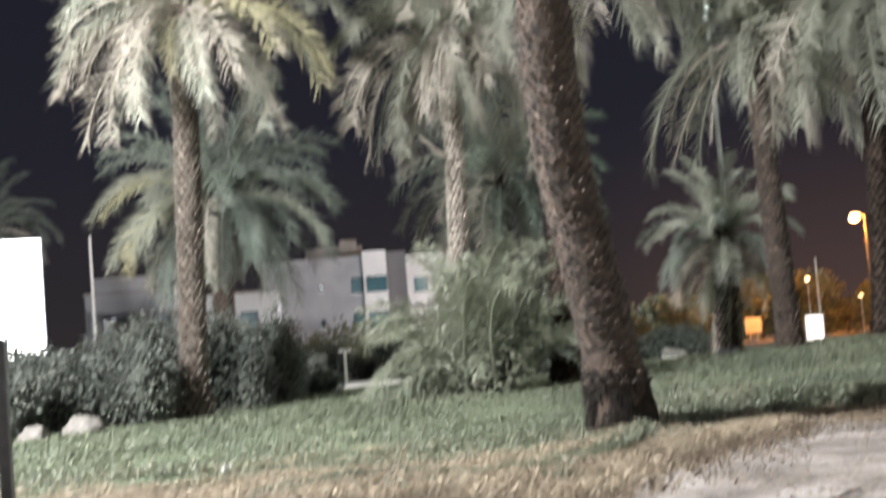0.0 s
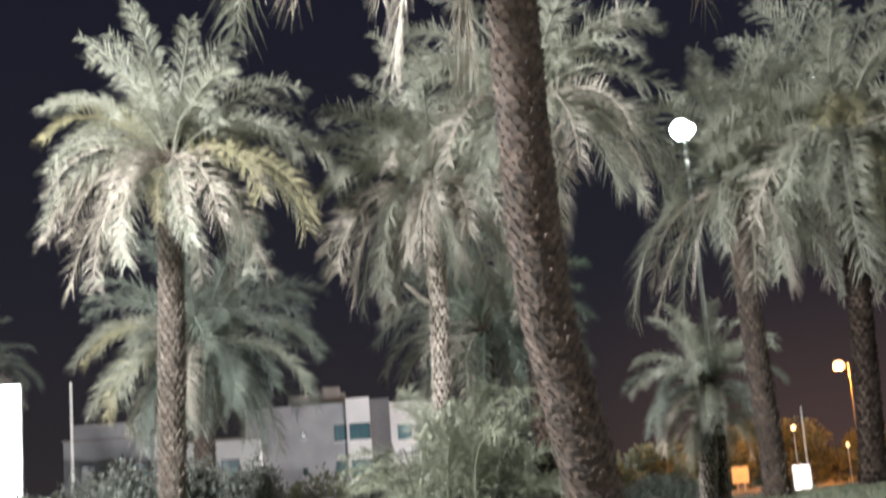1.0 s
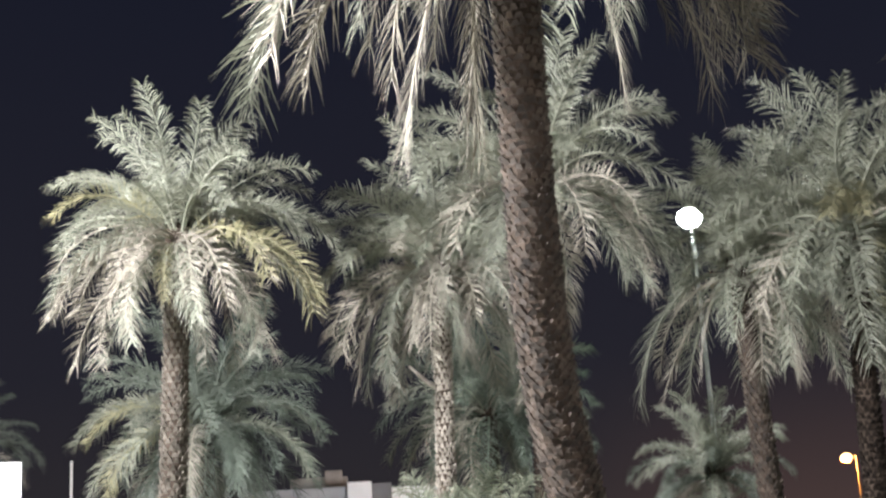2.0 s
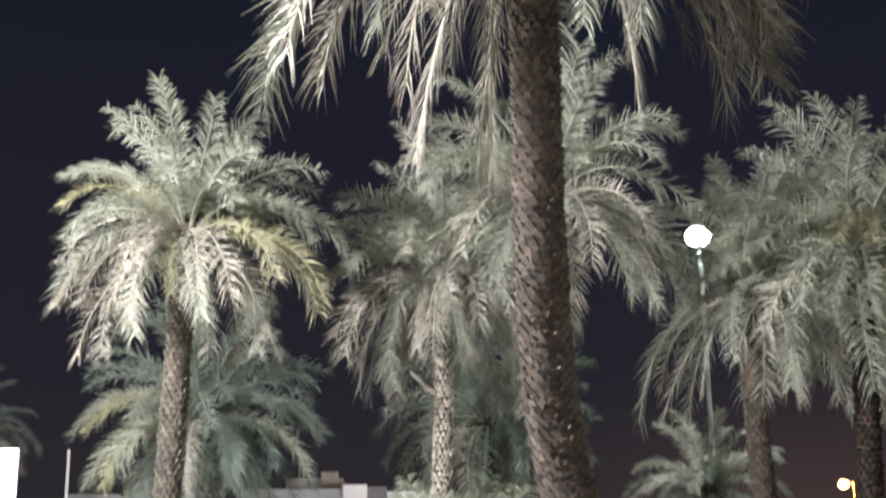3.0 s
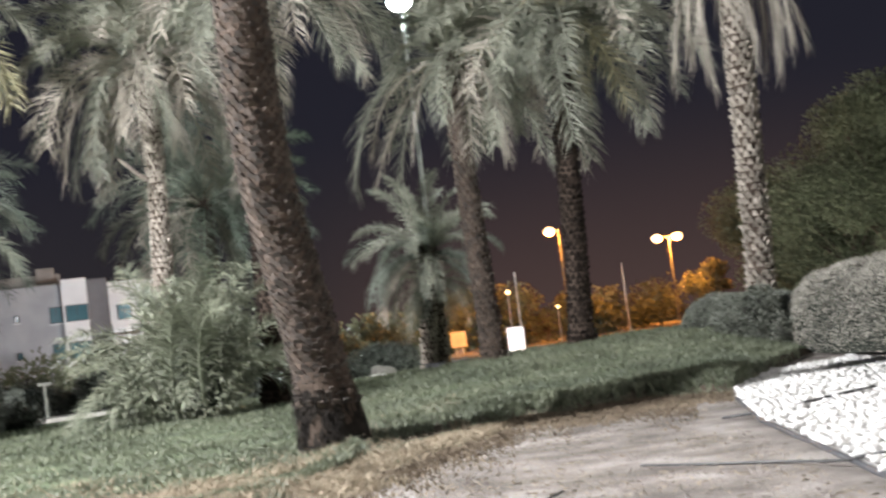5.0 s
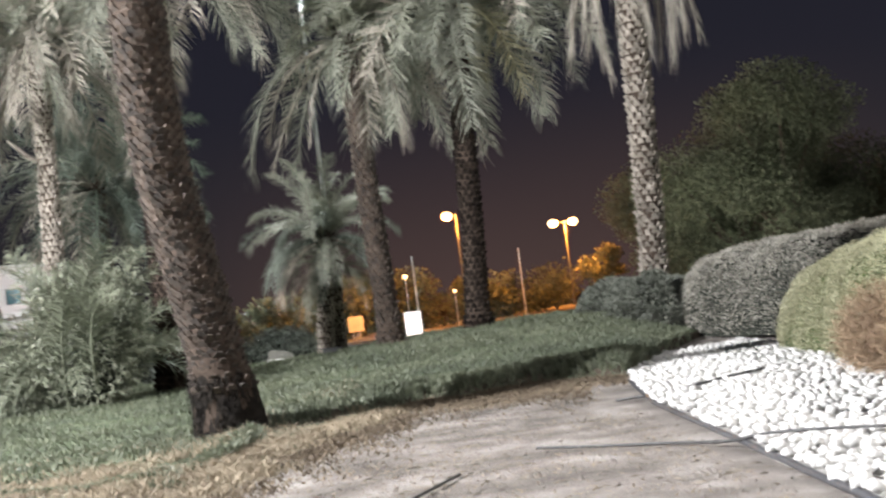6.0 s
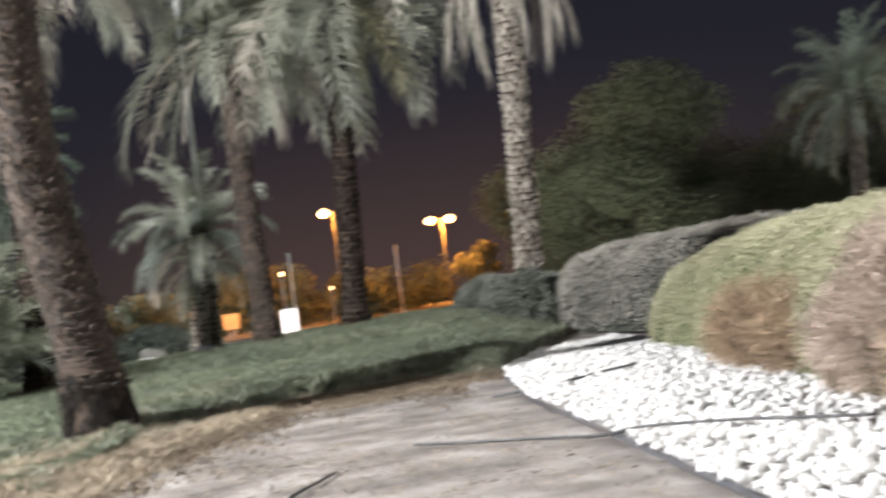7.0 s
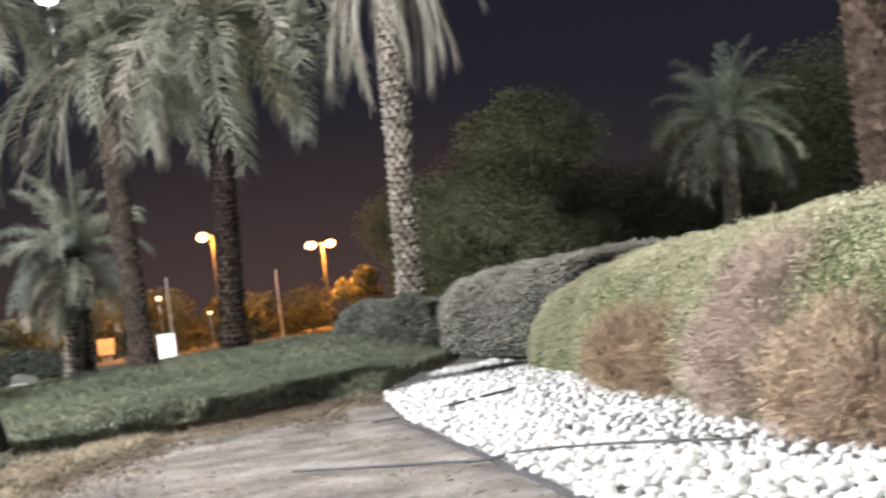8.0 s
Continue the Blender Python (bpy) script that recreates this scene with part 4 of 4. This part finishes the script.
# ---- lamp posts ----
def lamp_post(label, place, height, lens, pole_mat, arms=((0, 0.0),), r=0.07, group="lamp posts", name="lamp_post", glare_ball=0.0):
    """A tapering pole on a foot with one or more heads; arms: (turn, reach)."""
    root = thing(name, place, label, "lamp post", group)
    bm = bmesh.new()
    rod(bm, (0, 0, 0), (0, 0, 0.5), r * 1.7, r * 1.6, 14)
    part("foot", bm, pole_mat, root)
    bm = bmesh.new()
    rod(bm, (0, 0, 0.4), (0, 0, height), r * 1.1, r * 0.7, 14)
    part("pole", bm, pole_mat, root)
    for az, reach in arms:
        end = polar(az, reach, height)
        if reach:
            bm = bmesh.new()
            rod(bm, (0, 0, height - 0.15), end, r * 0.55, r * 0.5, 10)
            part("arm", bm, pole_mat, root)
        bm = bmesh.new()
        way = polar(az, 1.0) if reach else Vector((0, 1, 0))
        c = end + way * 0.15 + Vector((0, 0, 0.12))
        m = Matrix.Translation(c) @ pose(0, 0, 0, 0, 0, -az) @ Matrix.Diagonal((0.30, 0.50, 0.14, 1))
        bmesh.ops.create_cube(bm, size=1.0, matrix=m)
        bmesh.ops.bevel(bm, geom=bm.edges[:], offset=0.05, segments=2, affect="EDGES", profile=0.6)
        head = part("lamp_head", bm, pole_mat, root)
        bm = bmesh.new()
        # a given radius swells the lens to stand for the lamp's glare
        s = glare_ball or 0.16
        bmesh.ops.create_uvsphere(bm, u_segments=18, v_segments=10, radius=1.0, matrix=Matrix.Translation(c - Vector((0, 0, 0.10 + s * 0.4))) @ Matrix.Diagonal((s, s * 1.15, s * 0.8, 1)))
        lens_ob = part("lens", bm, lens, root, "bright lamp lens", soft=True)
        lens_ob.visible_shadow = False
    return root


lamp_post("tall steel lamp post with a cool white lamp among palms", (WHITE_LAMP[0], WHITE_LAMP[1], ground_z(*WHITE_LAMP[:2])), WHITE_LAMP[2] - ground_z(*WHITE_LAMP[:2]), G_WHITE, M_STEEL, glare_ball=0.35)
lamp_post("tall steel lamp post with a white lamp beside the path", (FLOOD_LAMP[0], FLOOD_LAMP[1], 0), FLOOD_LAMP[2], G_WHITE, M_STEEL)
lamp_post("tall steel lamp post with a white lamp behind the path", (BACK_LAMP[0], BACK_LAMP[1], 0), BACK_LAMP[2], G_WHITE, M_STEEL)
p1, p2 = polar(18.05, 88), polar(22.75, 112)
lamp_post("street lamp with one glowing orange sodium head", (p1.x, p1.y, 0), 7.4, G_SODIUM, M_GREYPOLE, ((-72, 0.45),), 0.065, "street lamps", "street_lamp", 0.36)
lamp_post("street lamp with two glowing orange sodium heads", (p2.x, p2.y, 0), 7.3, G_SODIUM, M_GREYPOLE, ((-72, 0.85), (108, 0.6)), 0.075, "street lamps", "street_lamp", 0.42)
# added lamp, hidden behind a palm trunk, to tint trees and sign board
p5 = polar(14.15, 74)
lamp_post("added hidden low street lamp with an orange sodium head", (p5.x, p5.y, 0), 4.6, G_SODIUM, M_PAINTPOLE, ((0, 0.3),), 0.07, "street lamps", "street_lamp")
lamp_light("sodium_light", (p5.x, p5.y + 0.4, 4.3), 3000, SODIUM, 0.2)
lamp_light("sodium_light", (p1.x - 0.8, p1.y, 6.9), 8000, SODIUM, 0.3)
lamp_light("sodium_light", (p2.x, p2.y - 0.8, 6.8), 13000, SODIUM, 0.3)

# two lamps added out of sight to brighten the house and far trees
p3, p4 = polar(6.3, 84), polar(54, 42)
lamp_post("added hidden street lamp with a cool white head", (p3.x, p3.y, 0), 6.8, G_WHITE, M_PAINTPOLE, ((-72, 0.8),), 0.1, "street lamps", "street_lamp")
lamp_post("added unseen street lamp beyond the hedges", (p4.x, p4.y, 0), 8.5, G_WHITE, M_PAINTPOLE, ((0, 0.8),), 0.1, "street lamps", "street_lamp")
lamp_light("added_fill_light", (p3.x - 0.9, p3.y, 6.4), 19000, (0.84, 0.92, 1.0), 0.2)
lamp_light("added_fill_light", (p4.x, p4.y + 0.9, 8.1), 5000, (0.95, 1.0, 0.88), 0.2)

p6 = polar(26.6, 60.7)
lamp_light("bollard_lamp_light", (p6.x, p6.y, 3.5), 2600, (0.95, 1.0, 0.9), 0.15)

# far thin poles
def mast(label, az, d, height, r):
    p = polar(az, d)
    root = thing("mast", (p.x, p.y, 0), label, "pole", "masts")
    bm = bmesh.new()
    rod(bm, (0, 0, 0), (0, 0, height), r, r * 0.7, 10)
    part("pole", bm, M_PAINTPOLE, root)
    bm = bmesh.new()
    box(bm, (0, 0, 0.06), (r * 6, r * 6, 0.12), 0.02)
    part("base_plate", bm, M_STEEL, root)


mast("thin pale flagpole in front of grey houses", -15.2, 55, 6.7, 0.075)
mast("thin pale flagpole at the street", 15.9, 66, 3.95, 0.06)
mast("thin pale flagpole at the far street side", 20.6, 84, 4.4, 0.06)

# ---- lit signs ----
def panel_sign(label, az, d, z0, w, h, lens, turn=0.0, specks=False):
    p = polar(az, d)
    root = thing("lit_sign", (p.x, p.y, 0), label, "sign", "lit signs", turn=-az + turn)
    bm = bmesh.new()
    box(bm, (0, 0.08, z0 + h / 2), (w + 0.12, 0.14, h + 0.12), 0.02)
    part("case", bm, M_STEEL, root)
    bm = bmesh.new()
    box(bm, (0, -0.01, z0 + h / 2), (w, 0.03, h), 0.008)
    part("panel", bm, lens, root, "glowing white panel")
    for x in (-w * 0.35, w * 0.35):
        bm = bmesh.new()
        rod(bm, (x, 0.1, 0), (x, 0.1, z0), 0.05, 0.05, 10)
        part("leg", bm, M_STEEL, root)
    if specks:
        rnd = random.Random(5)
        for k in range(5):
            bm = bmesh.new()
            box(bm, (rnd.uniform(0.2, 0.46) * w, -0.032, z0 + h * rnd.uniform(0.1, 0.45)), (0.05, 0.008, rnd.uniform(0.06, 0.2)))
            part("mark", bm, M_DARK, root, "small dark mark")


panel_sign("tall overexposed white lit advertising panel on two legs", -19.05, 40, 1.5, 2.5, 3.66, G_PANEL, specks=True)
panel_sign("small bright lit street sign box", 15.62, 52, 0.2, 0.62, 0.93, G_SIGN)
p = polar(13.1, 76.5)
root = thing("sign_board", (p.x, p.y, 0), "plain pale square sign board on two legs", "sign", turn=-12.9)
bm = bmesh.new()
box(bm, (0, 0, 0.86), (0.93, 0.04, 0.9), 0.012)
part("board", bm, M_BOARD, root)
for x in (-0.2, 0.2):
    bm = bmesh.new()
    rod(bm, (x, 0.04, 0), (x, 0.04, 0.9), 0.03, 0.03, 8)
    part("leg", bm, M_STEEL, root)

# small lights near the ground
def bollard(az, d, z, lens, size=0.07):
    p = polar(az, d)
    gz = ground_z(p.x, p.y)
    root = thing("bollard_light", (p.x, p.y, gz), "small glowing garden bollard light", "lamp", "bollard lights")
    bm = bmesh.new()
    rod(bm, (0, 0, 0), (0, 0, max(0.1, z - gz)), 0.035, 0.03, 10)
    part("post", bm, M_STEEL, root)
    bm = bmesh.new()
    bmesh.ops.create_uvsphere(bm, u_segments=12, v_segments=8, radius=size, matrix=Matrix.Translation((0, 0, max(0.1, z - gz) + size * 0.8)))
    part("globe", bm, lens, root, "glowing white globe", soft=True)


for az, d, slope, lens, size in [(4.43, 40, -0.0236, G_SMALL, 0.12), (4.1, 48, -0.0102, G_SMALL, 0.10), (-6.9, 40, -0.009, G_SMALL, 0.08), (8.9, 60, -0.008, G_SMALL, 0.13), (26.2, 60, 0.037, G_SMALL, 0.10),
                                 (15.5, 70, 0.026, G_SMALLO, 0.12), (18.9, 70, -0.006, G_SMALLO, 0.11), (17.6, 75, 0.011, G_SMALLO, 0.09)]:
    bollard(az, d, 1.15 + slope * d, lens, size)

# ---- houses across the street ----
def window(root, x, z, w, h, y=0.0, face="front", glass=None):
    """A recessed window on the wall at y, with frame, sill and pane."""
    frame_ob = new("window")
    frame_ob.parent = root
    frame_ob.matrix_basis = pose(x, y, z) if face == "front" else pose(x, y, z, 0, 0, 90)
    bm = bmesh.new()
    t = 0.07
    box(bm, (0, -0.02, h / 2 - t / 2), (w, 0.12, t))
    box(bm, (0, -0.02, -h / 2 + t / 2), (w, 0.12, t))
    box(bm, (-w / 2 + t / 2, -0.02, 0), (t, 0.12, h - 2 * t))
    box(bm, (w / 2 - t / 2, -0.02, 0), (t, 0.12, h - 2 * t))
    box(bm, (0, -0.02, 0), (t * 0.7, 0.08, h - 2 * t))
    part("frame", bm, M_DARK, frame_ob)
    bm = bmesh.new()
    box(bm, (0, 0.0, 0), (w - 0.1, 0.03, h - 0.1))
    part("pane", bm, glass or M_GLASS, frame_ob)
    bm = bmesh.new()
    box(bm, (0, -0.09, -h / 2 - 0.05), (w + 0.16, 0.22, 0.08), 0.01)
    part("sill", bm, M_WALL_W, frame_ob)


def block(root, name, centre, size, material, label=""):
    bm = bmesh.new()
    box(bm, centre, size, 0.03)
    return part(name, bm, material, root, label)


D = 110.0
pc = polar(-3.6, D)
root = thing("house", (pc.x, pc.y, 0), "modern flat-roofed white and grey house of three storeys", "house", "houses", turn=3.1)
TOPZ = 9.5
block(root, "wall", (-4.2, 6.0, TOPZ / 2 - 0.15), (8.4, 12.0, TOPZ - 0.3), M_WALL_G, "light grey rendered side wing")
block(root, "bay", (1.0, 3.0, TOPZ / 2), (2.0, 7.0, TOPZ), M_WALL_W, "white rendered corner bay")
block(root, "cladding", (2.85, 3.6, TOPZ / 2 - 0.05), (1.66, 6.0, TOPZ - 0.1), M_WALL_D, "dark grey clad strip")
block(root, "rear_wing", (6.2, 6.5, TOPZ / 2 - 0.2), (5.0, 9.0, TOPZ - 0.4), M_WALL_W, "white rear wing")
block(root, "canopy", (6.0, 0.6, 4.9), (4.6, 4.4, 0.45), M_WALL_W, "white flat balcony slab")
block(root, "balcony_wall", (6.0, -1.5, 4.1), (4.6, 0.2, 0.7), M_WALL_W, "white balcony parapet")
block(root, "parapet", (-2.5, 7.5, TOPZ + 0.35), (5.0, 4.0, 1.3), M_ROOF, "brown roof parapet block")
block(root, "roof_tank", (-1.2, 5.5, TOPZ + 0.9), (1.5, 1.5, 1.2), M_ROOF, "roof water tank")
for z in (6.7, 3.7):
    window(root, 1.1, z, 1.75, 1.35, -0.52)
    window(root, -0.55, z, 1.0, 1.35, -0.04)
    window(root, -3.6, z, 0.4, 0.6, -0.04)
window(root, 4.9, 6.5, 1.2, 1.3, 1.96)
# lower neighbours
p = polar(-9.5, 82)
root = thing("house", (p.x, p.y, 0), "low white flat-roofed house behind bushes", "house", "houses", turn=6)
block(root, "wall", (0, 3.5, 2.65), (6.0, 7.0, 5.3), M_WALL_W)
block(root, "roof", (0, 3.5, 5.36), (6.2, 7.2, 0.14), M_ROOF)
block(root, "door", (-1.9, -0.02, 1.1), (1.0, 0.08, 2.2), M_DARK)
window(root, 1.2, 3.6, 1.1, 1.1, -0.04)
p = polar(-13.2, 92)
root = thing("house", (p.x, p.y, 0), "plain grey flat-roofed house in the dark", "house", "houses", turn=10)
block(root, "wall", (0, 4, 3.2), (7.6, 8.0, 6.4), M_WALL_G)
block(root, "upper_wall", (-1.6, 4.5, 7.0), (3.6, 6.0, 1.2), M_WALL_G)
block(root, "roof", (0, 4, 6.46), (7.8, 8.2, 0.12), M_ROOF)
window(root, -2.2, 4.2, 0.9, 1.2, -0.04)
window(root, 1.4, 4.2, 0.9, 1.2, -0.04)

# ---- street trees ----
def tree(label, az, d, height, width, count, leaf, seed, size=0.4, z0=0.25, group="street trees", lobes_n=9):
    """A tapered trunk with limbs and a crown of many leaves in uneven clumps."""
    rnd = random.Random(seed)
    p = polar(az, d)
    root = thing("tree", (p.x, p.y, 0), label, "tree", group)
    lobes = []
    for k in range(lobes_n):
        a, rr = rnd.uniform(0, 6.283), width / 2 * math.sqrt(rnd.random()) * 0.75
        zz = height * rnd.uniform(z0 + 0.12, 0.86)
        q = width * rnd.uniform(0.16, 0.30)
        lobes.append((math.cos(a) * rr, math.sin(a) * rr, zz, q, q, q * rnd.uniform(0.6, 0.95)))
    v, f = tube([(0, 0, -0.2), (0.05 * width, 0, height * 0.25), (0, 0.03 * width, height * 0.6)], lambda s: height * 0.028 * (1 - 0.7 * s), 9)
    link("trunk", raw(v, f, flat=False), M_BARK, root)
    for l in lobes:
        v, f = tube([(0.03 * width, 0, height * 0.22), (l[0] * 0.5, l[1] * 0.5, l[2] * 0.7), l[:3]], lambda s: height * 0.012 * (1 - 0.7 * s), 6)
        link("limb", raw(v, f, flat=False), M_BARK, root)
    link("crown", leaf_cloud(lobes, count, size, seed, 0.6, 0.35), leaf, root, kind="stuff")
    return root


rt = random.Random(7)
# low trees and bushes lit by the sodium lamps
for az, d, h, w in [(9.6, 78, 2.6, 5.0), (11.6, 80, 3.0, 6.0), (13.4, 82, 4.2, 6.0), (15.0, 84, 3.0, 5.0), (16.9, 82, 3.2, 6.0), (18.9, 90, 2.6, 5.0), (20.3, 95, 2.7, 6.5), (22.0, 122, 3.2, 8.0), (24.25, 111, 5.0, 3.8), (7.4, 74, 2.4, 5.0)]:
    tree("low street tree tinted orange by sodium lamps", az, d, h, w, 2600, M_TREE, rt.randrange(999), 0.34, 0.02)
# tall dark trees
for az, d, h, w in [(28.2, 76, 7.0, 9.0), (30.0, 72, 9.5, 11.0), (32.3, 70, 12.5, 9.0), (36.0, 78, 8.0, 11.0), (39.5, 82, 8.5, 12.0), (43.0, 78, 12.0, 12.0), (47.0, 72, 16.5, 13.0), (51, 70, 15, 12)]:
    tree("tall leafy tree standing dim against the night sky", az, d, h, w, 34000, M_TREE, rt.randrange(999), 0.21, 0.10, "tall trees", 12)
for az, d, h, w in [(-24, 60, 4.0, 8.0), (-14, 62, 2.6, 7.0), (-10, 64, 2.4, 6.0), (-5, 70, 1.8, 7.0), (-1, 66, 1.8, 6.0), (3.0, 70, 2.6, 7.0)]:
    tree("low dark street tree before the houses", az, d, h, w, 2200, M_TREE, rt.randrange(999), 0.32, 0.02)

# ---- odds and ends ----
def boulder(az, d, r, seed, label):
    p = polar(az, d)
    root = thing("boulder", (p.x, p.y, ground_z(p.x, p.y)), label, "rock", "boulders")
    bm = bmesh.new()
    bmesh.ops.create_icosphere(bm, subdivisions=3, radius=1.0)
    for v in bm.verts:
        k = 1 + 0.35 * noise.noise(v.co * 1.4 + Vector((seed, 0, 0))) + 0.08 * noise.noise(v.co * 5)
        v.co = Vector((v.co.x * r * k, v.co.y * r * 0.8 * k, v.co.z * r * 0.75 * k + r * 0.45))
    part("rock", bm, M_ROCK, root, soft=True)


boulder(-15.9, 24.0, 0.33, 2, "pale rough boulder among dark bushes")
boulder(-17.9, 23.6, 0.24, 5, "small pale boulder among dark bushes")
boulder(9.6, 39.0, 0.42, 9, "pale rounded mound at the lawn's end")
p = polar(-19.05, 12.0)
root = thing("wooden_post", (p.x, p.y, ground_z(p.x, p.y)), "dark weathered wooden post at the lawn's edge", "post")
bm = bmesh.new()
box(bm, (0, 0, 0.75), (0.10, 0.10, 1.5), 0.012)
part("post", bm, M_DARK, root)
# leaf litter and clods on the bare soil
rd = random.Random(131)
verts, faces = [], []
for _ in range(4200):
    az, d = rd.uniform(-20, 34), rd.uniform(5.5, 17)
    p = polar(az, d)
    if d > lawn_front(az) + 0.3 or noise.noise((p.x * 0.7, p.y * 0.7, 8.0)) < rd.uniform(-0.3, 0.35):
        continue
    z, a = ground_z(p.x, p.y) + 0.004, rd.uniform(0, 6.283)
    ln, w, h = rd.uniform(0.015, 0.06), rd.uniform(0.006, 0.02), rd.uniform(0.003, 0.014)
    u, s = Vector((math.cos(a), math.sin(a), 0)), Vector((-math.sin(a), math.cos(a), 0))
    i = len(verts)
    c = Vector((p.x, p.y, z))
    verts += [c - u * ln, c - s * w, c + u * ln, c + s * w, c + Vector((0, 0, h))]
    faces += [(i, i + 1, i + 4), (i + 1, i + 2, i + 4), (i + 2, i + 3, i + 4), (i + 3, i, i + 4)]
M_LITTER = material("leaf litter and clods", (0.07, 0.06, 0.05), (0.24, 0.21, 0.175), 2, 0.95, 0, 30, vary=0.4, island=True)
tagged(link("leaf_litter", raw(verts, faces), M_LITTER), "dry leaf litter and clods on bare soil", "litter", kind="stuff")

verts, faces = [], []
for _ in range(9000):
    az, d = rd.uniform(-8, 33), rd.uniform(6.0, 16.5)
    p = polar(az, d)
    if d > lawn_front(az) or p.x > 0.30 * p.y + 1.75 or noise.noise((p.x * 1.2, p.y * 1.2, 15.0)) < rd.uniform(-0.4, 0.5):
        continue
    c, r, h = Vector((p.x, p.y, ground_z(p.x, p.y) - 0.004)), rd.uniform(0.008, 0.035), rd.uniform(0.5, 0.9)
    i = len(verts)
    a = rd.uniform(0, 6.283)
    verts += [c + Vector((math.cos(a + k * 1.2566) * r * rd.uniform(0.7, 1.2), math.sin(a + k * 1.2566) * r * rd.uniform(0.7, 1.2), 0)) for k in range(5)] + [c + Vector((rd.uniform(-0.3, 0.3) * r, rd.uniform(-0.3, 0.3) * r, r * h))]
    faces += [(i + k, i + (k + 1) % 5, i + 5) for k in range(5)]
tagged(link("soil_clods", raw(verts, faces), M_DIRT), "small crumbly clods of pale soil", "litter", kind="stuff")

# a short white post with a cross plate, a kerb stone and a valve box beyond the lawn
p = polar(-4.66, 44.0)
root = thing("marker_post", (p.x, p.y, ground_z(p.x, p.y)), "short white painted marker post with a cross plate", "post")
bm = bmesh.new()
rod(bm, (0, 0, 0), (0, 0, 1.15), 0.055, 0.05, 10)
part("post", bm, M_PAINTPOLE, root)
bm = bmesh.new()
box(bm, (0, -0.03, 1.2), (0.42, 0.05, 0.10), 0.01)
part("plate", bm, M_PAINTPOLE, root)
p = polar(9.44, 38.0)
root = thing("kerb_stone", (p.x, p.y, ground_z(p.x, p.y)), "loose white painted kerb stone behind the lawn", "kerb stone", turn=-9)
bm = bmesh.new()
box(bm, (0, 0, 0.13), (0.45, 0.22, 0.2), 0.025)
part("stone", bm, M_PAINTPOLE, root)
p = polar(11.94, 30.6)
root = thing("valve_box", (p.x, p.y, ground_z(p.x, p.y) + lawn_lift(11.94) - 0.03), "low dark irrigation valve box in the lawn", "valve box", turn=-12)
bm = bmesh.new()
box(bm, (0, 0, 0.08), (0.46, 0.34, 0.16), 0.02)
part("body", bm, M_DARK, root)
bm = bmesh.new()
box(bm, (0, 0, 0.175), (0.5, 0.38, 0.03), 0.008)
part("lid", bm, M_DARK, root)
p = polar(-10.11, 13.2)
root = thing("paper_cup", (p.x, p.y, ground_z(p.x, p.y) + 0.03), "small crumpled white paper cup on the lawn", "cup")
bm = bmesh.new()
bmesh.ops.create_cone(bm, cap_ends=False, segments=14, radius1=0.028, radius2=0.04, depth=0.09, matrix=Matrix.Translation((0, 0, 0.06)) @ pose(0, 0, 0, 50, 0, 30))
for v in bm.verts:
    v.co += v.co.normalized() * 0.012 * noise.noise(v.co * 40)
bmesh.ops.solidify(bm, geom=bm.faces[:], thickness=0.002)
part("cup_wall", bm, M_PAINTPOLE, root)
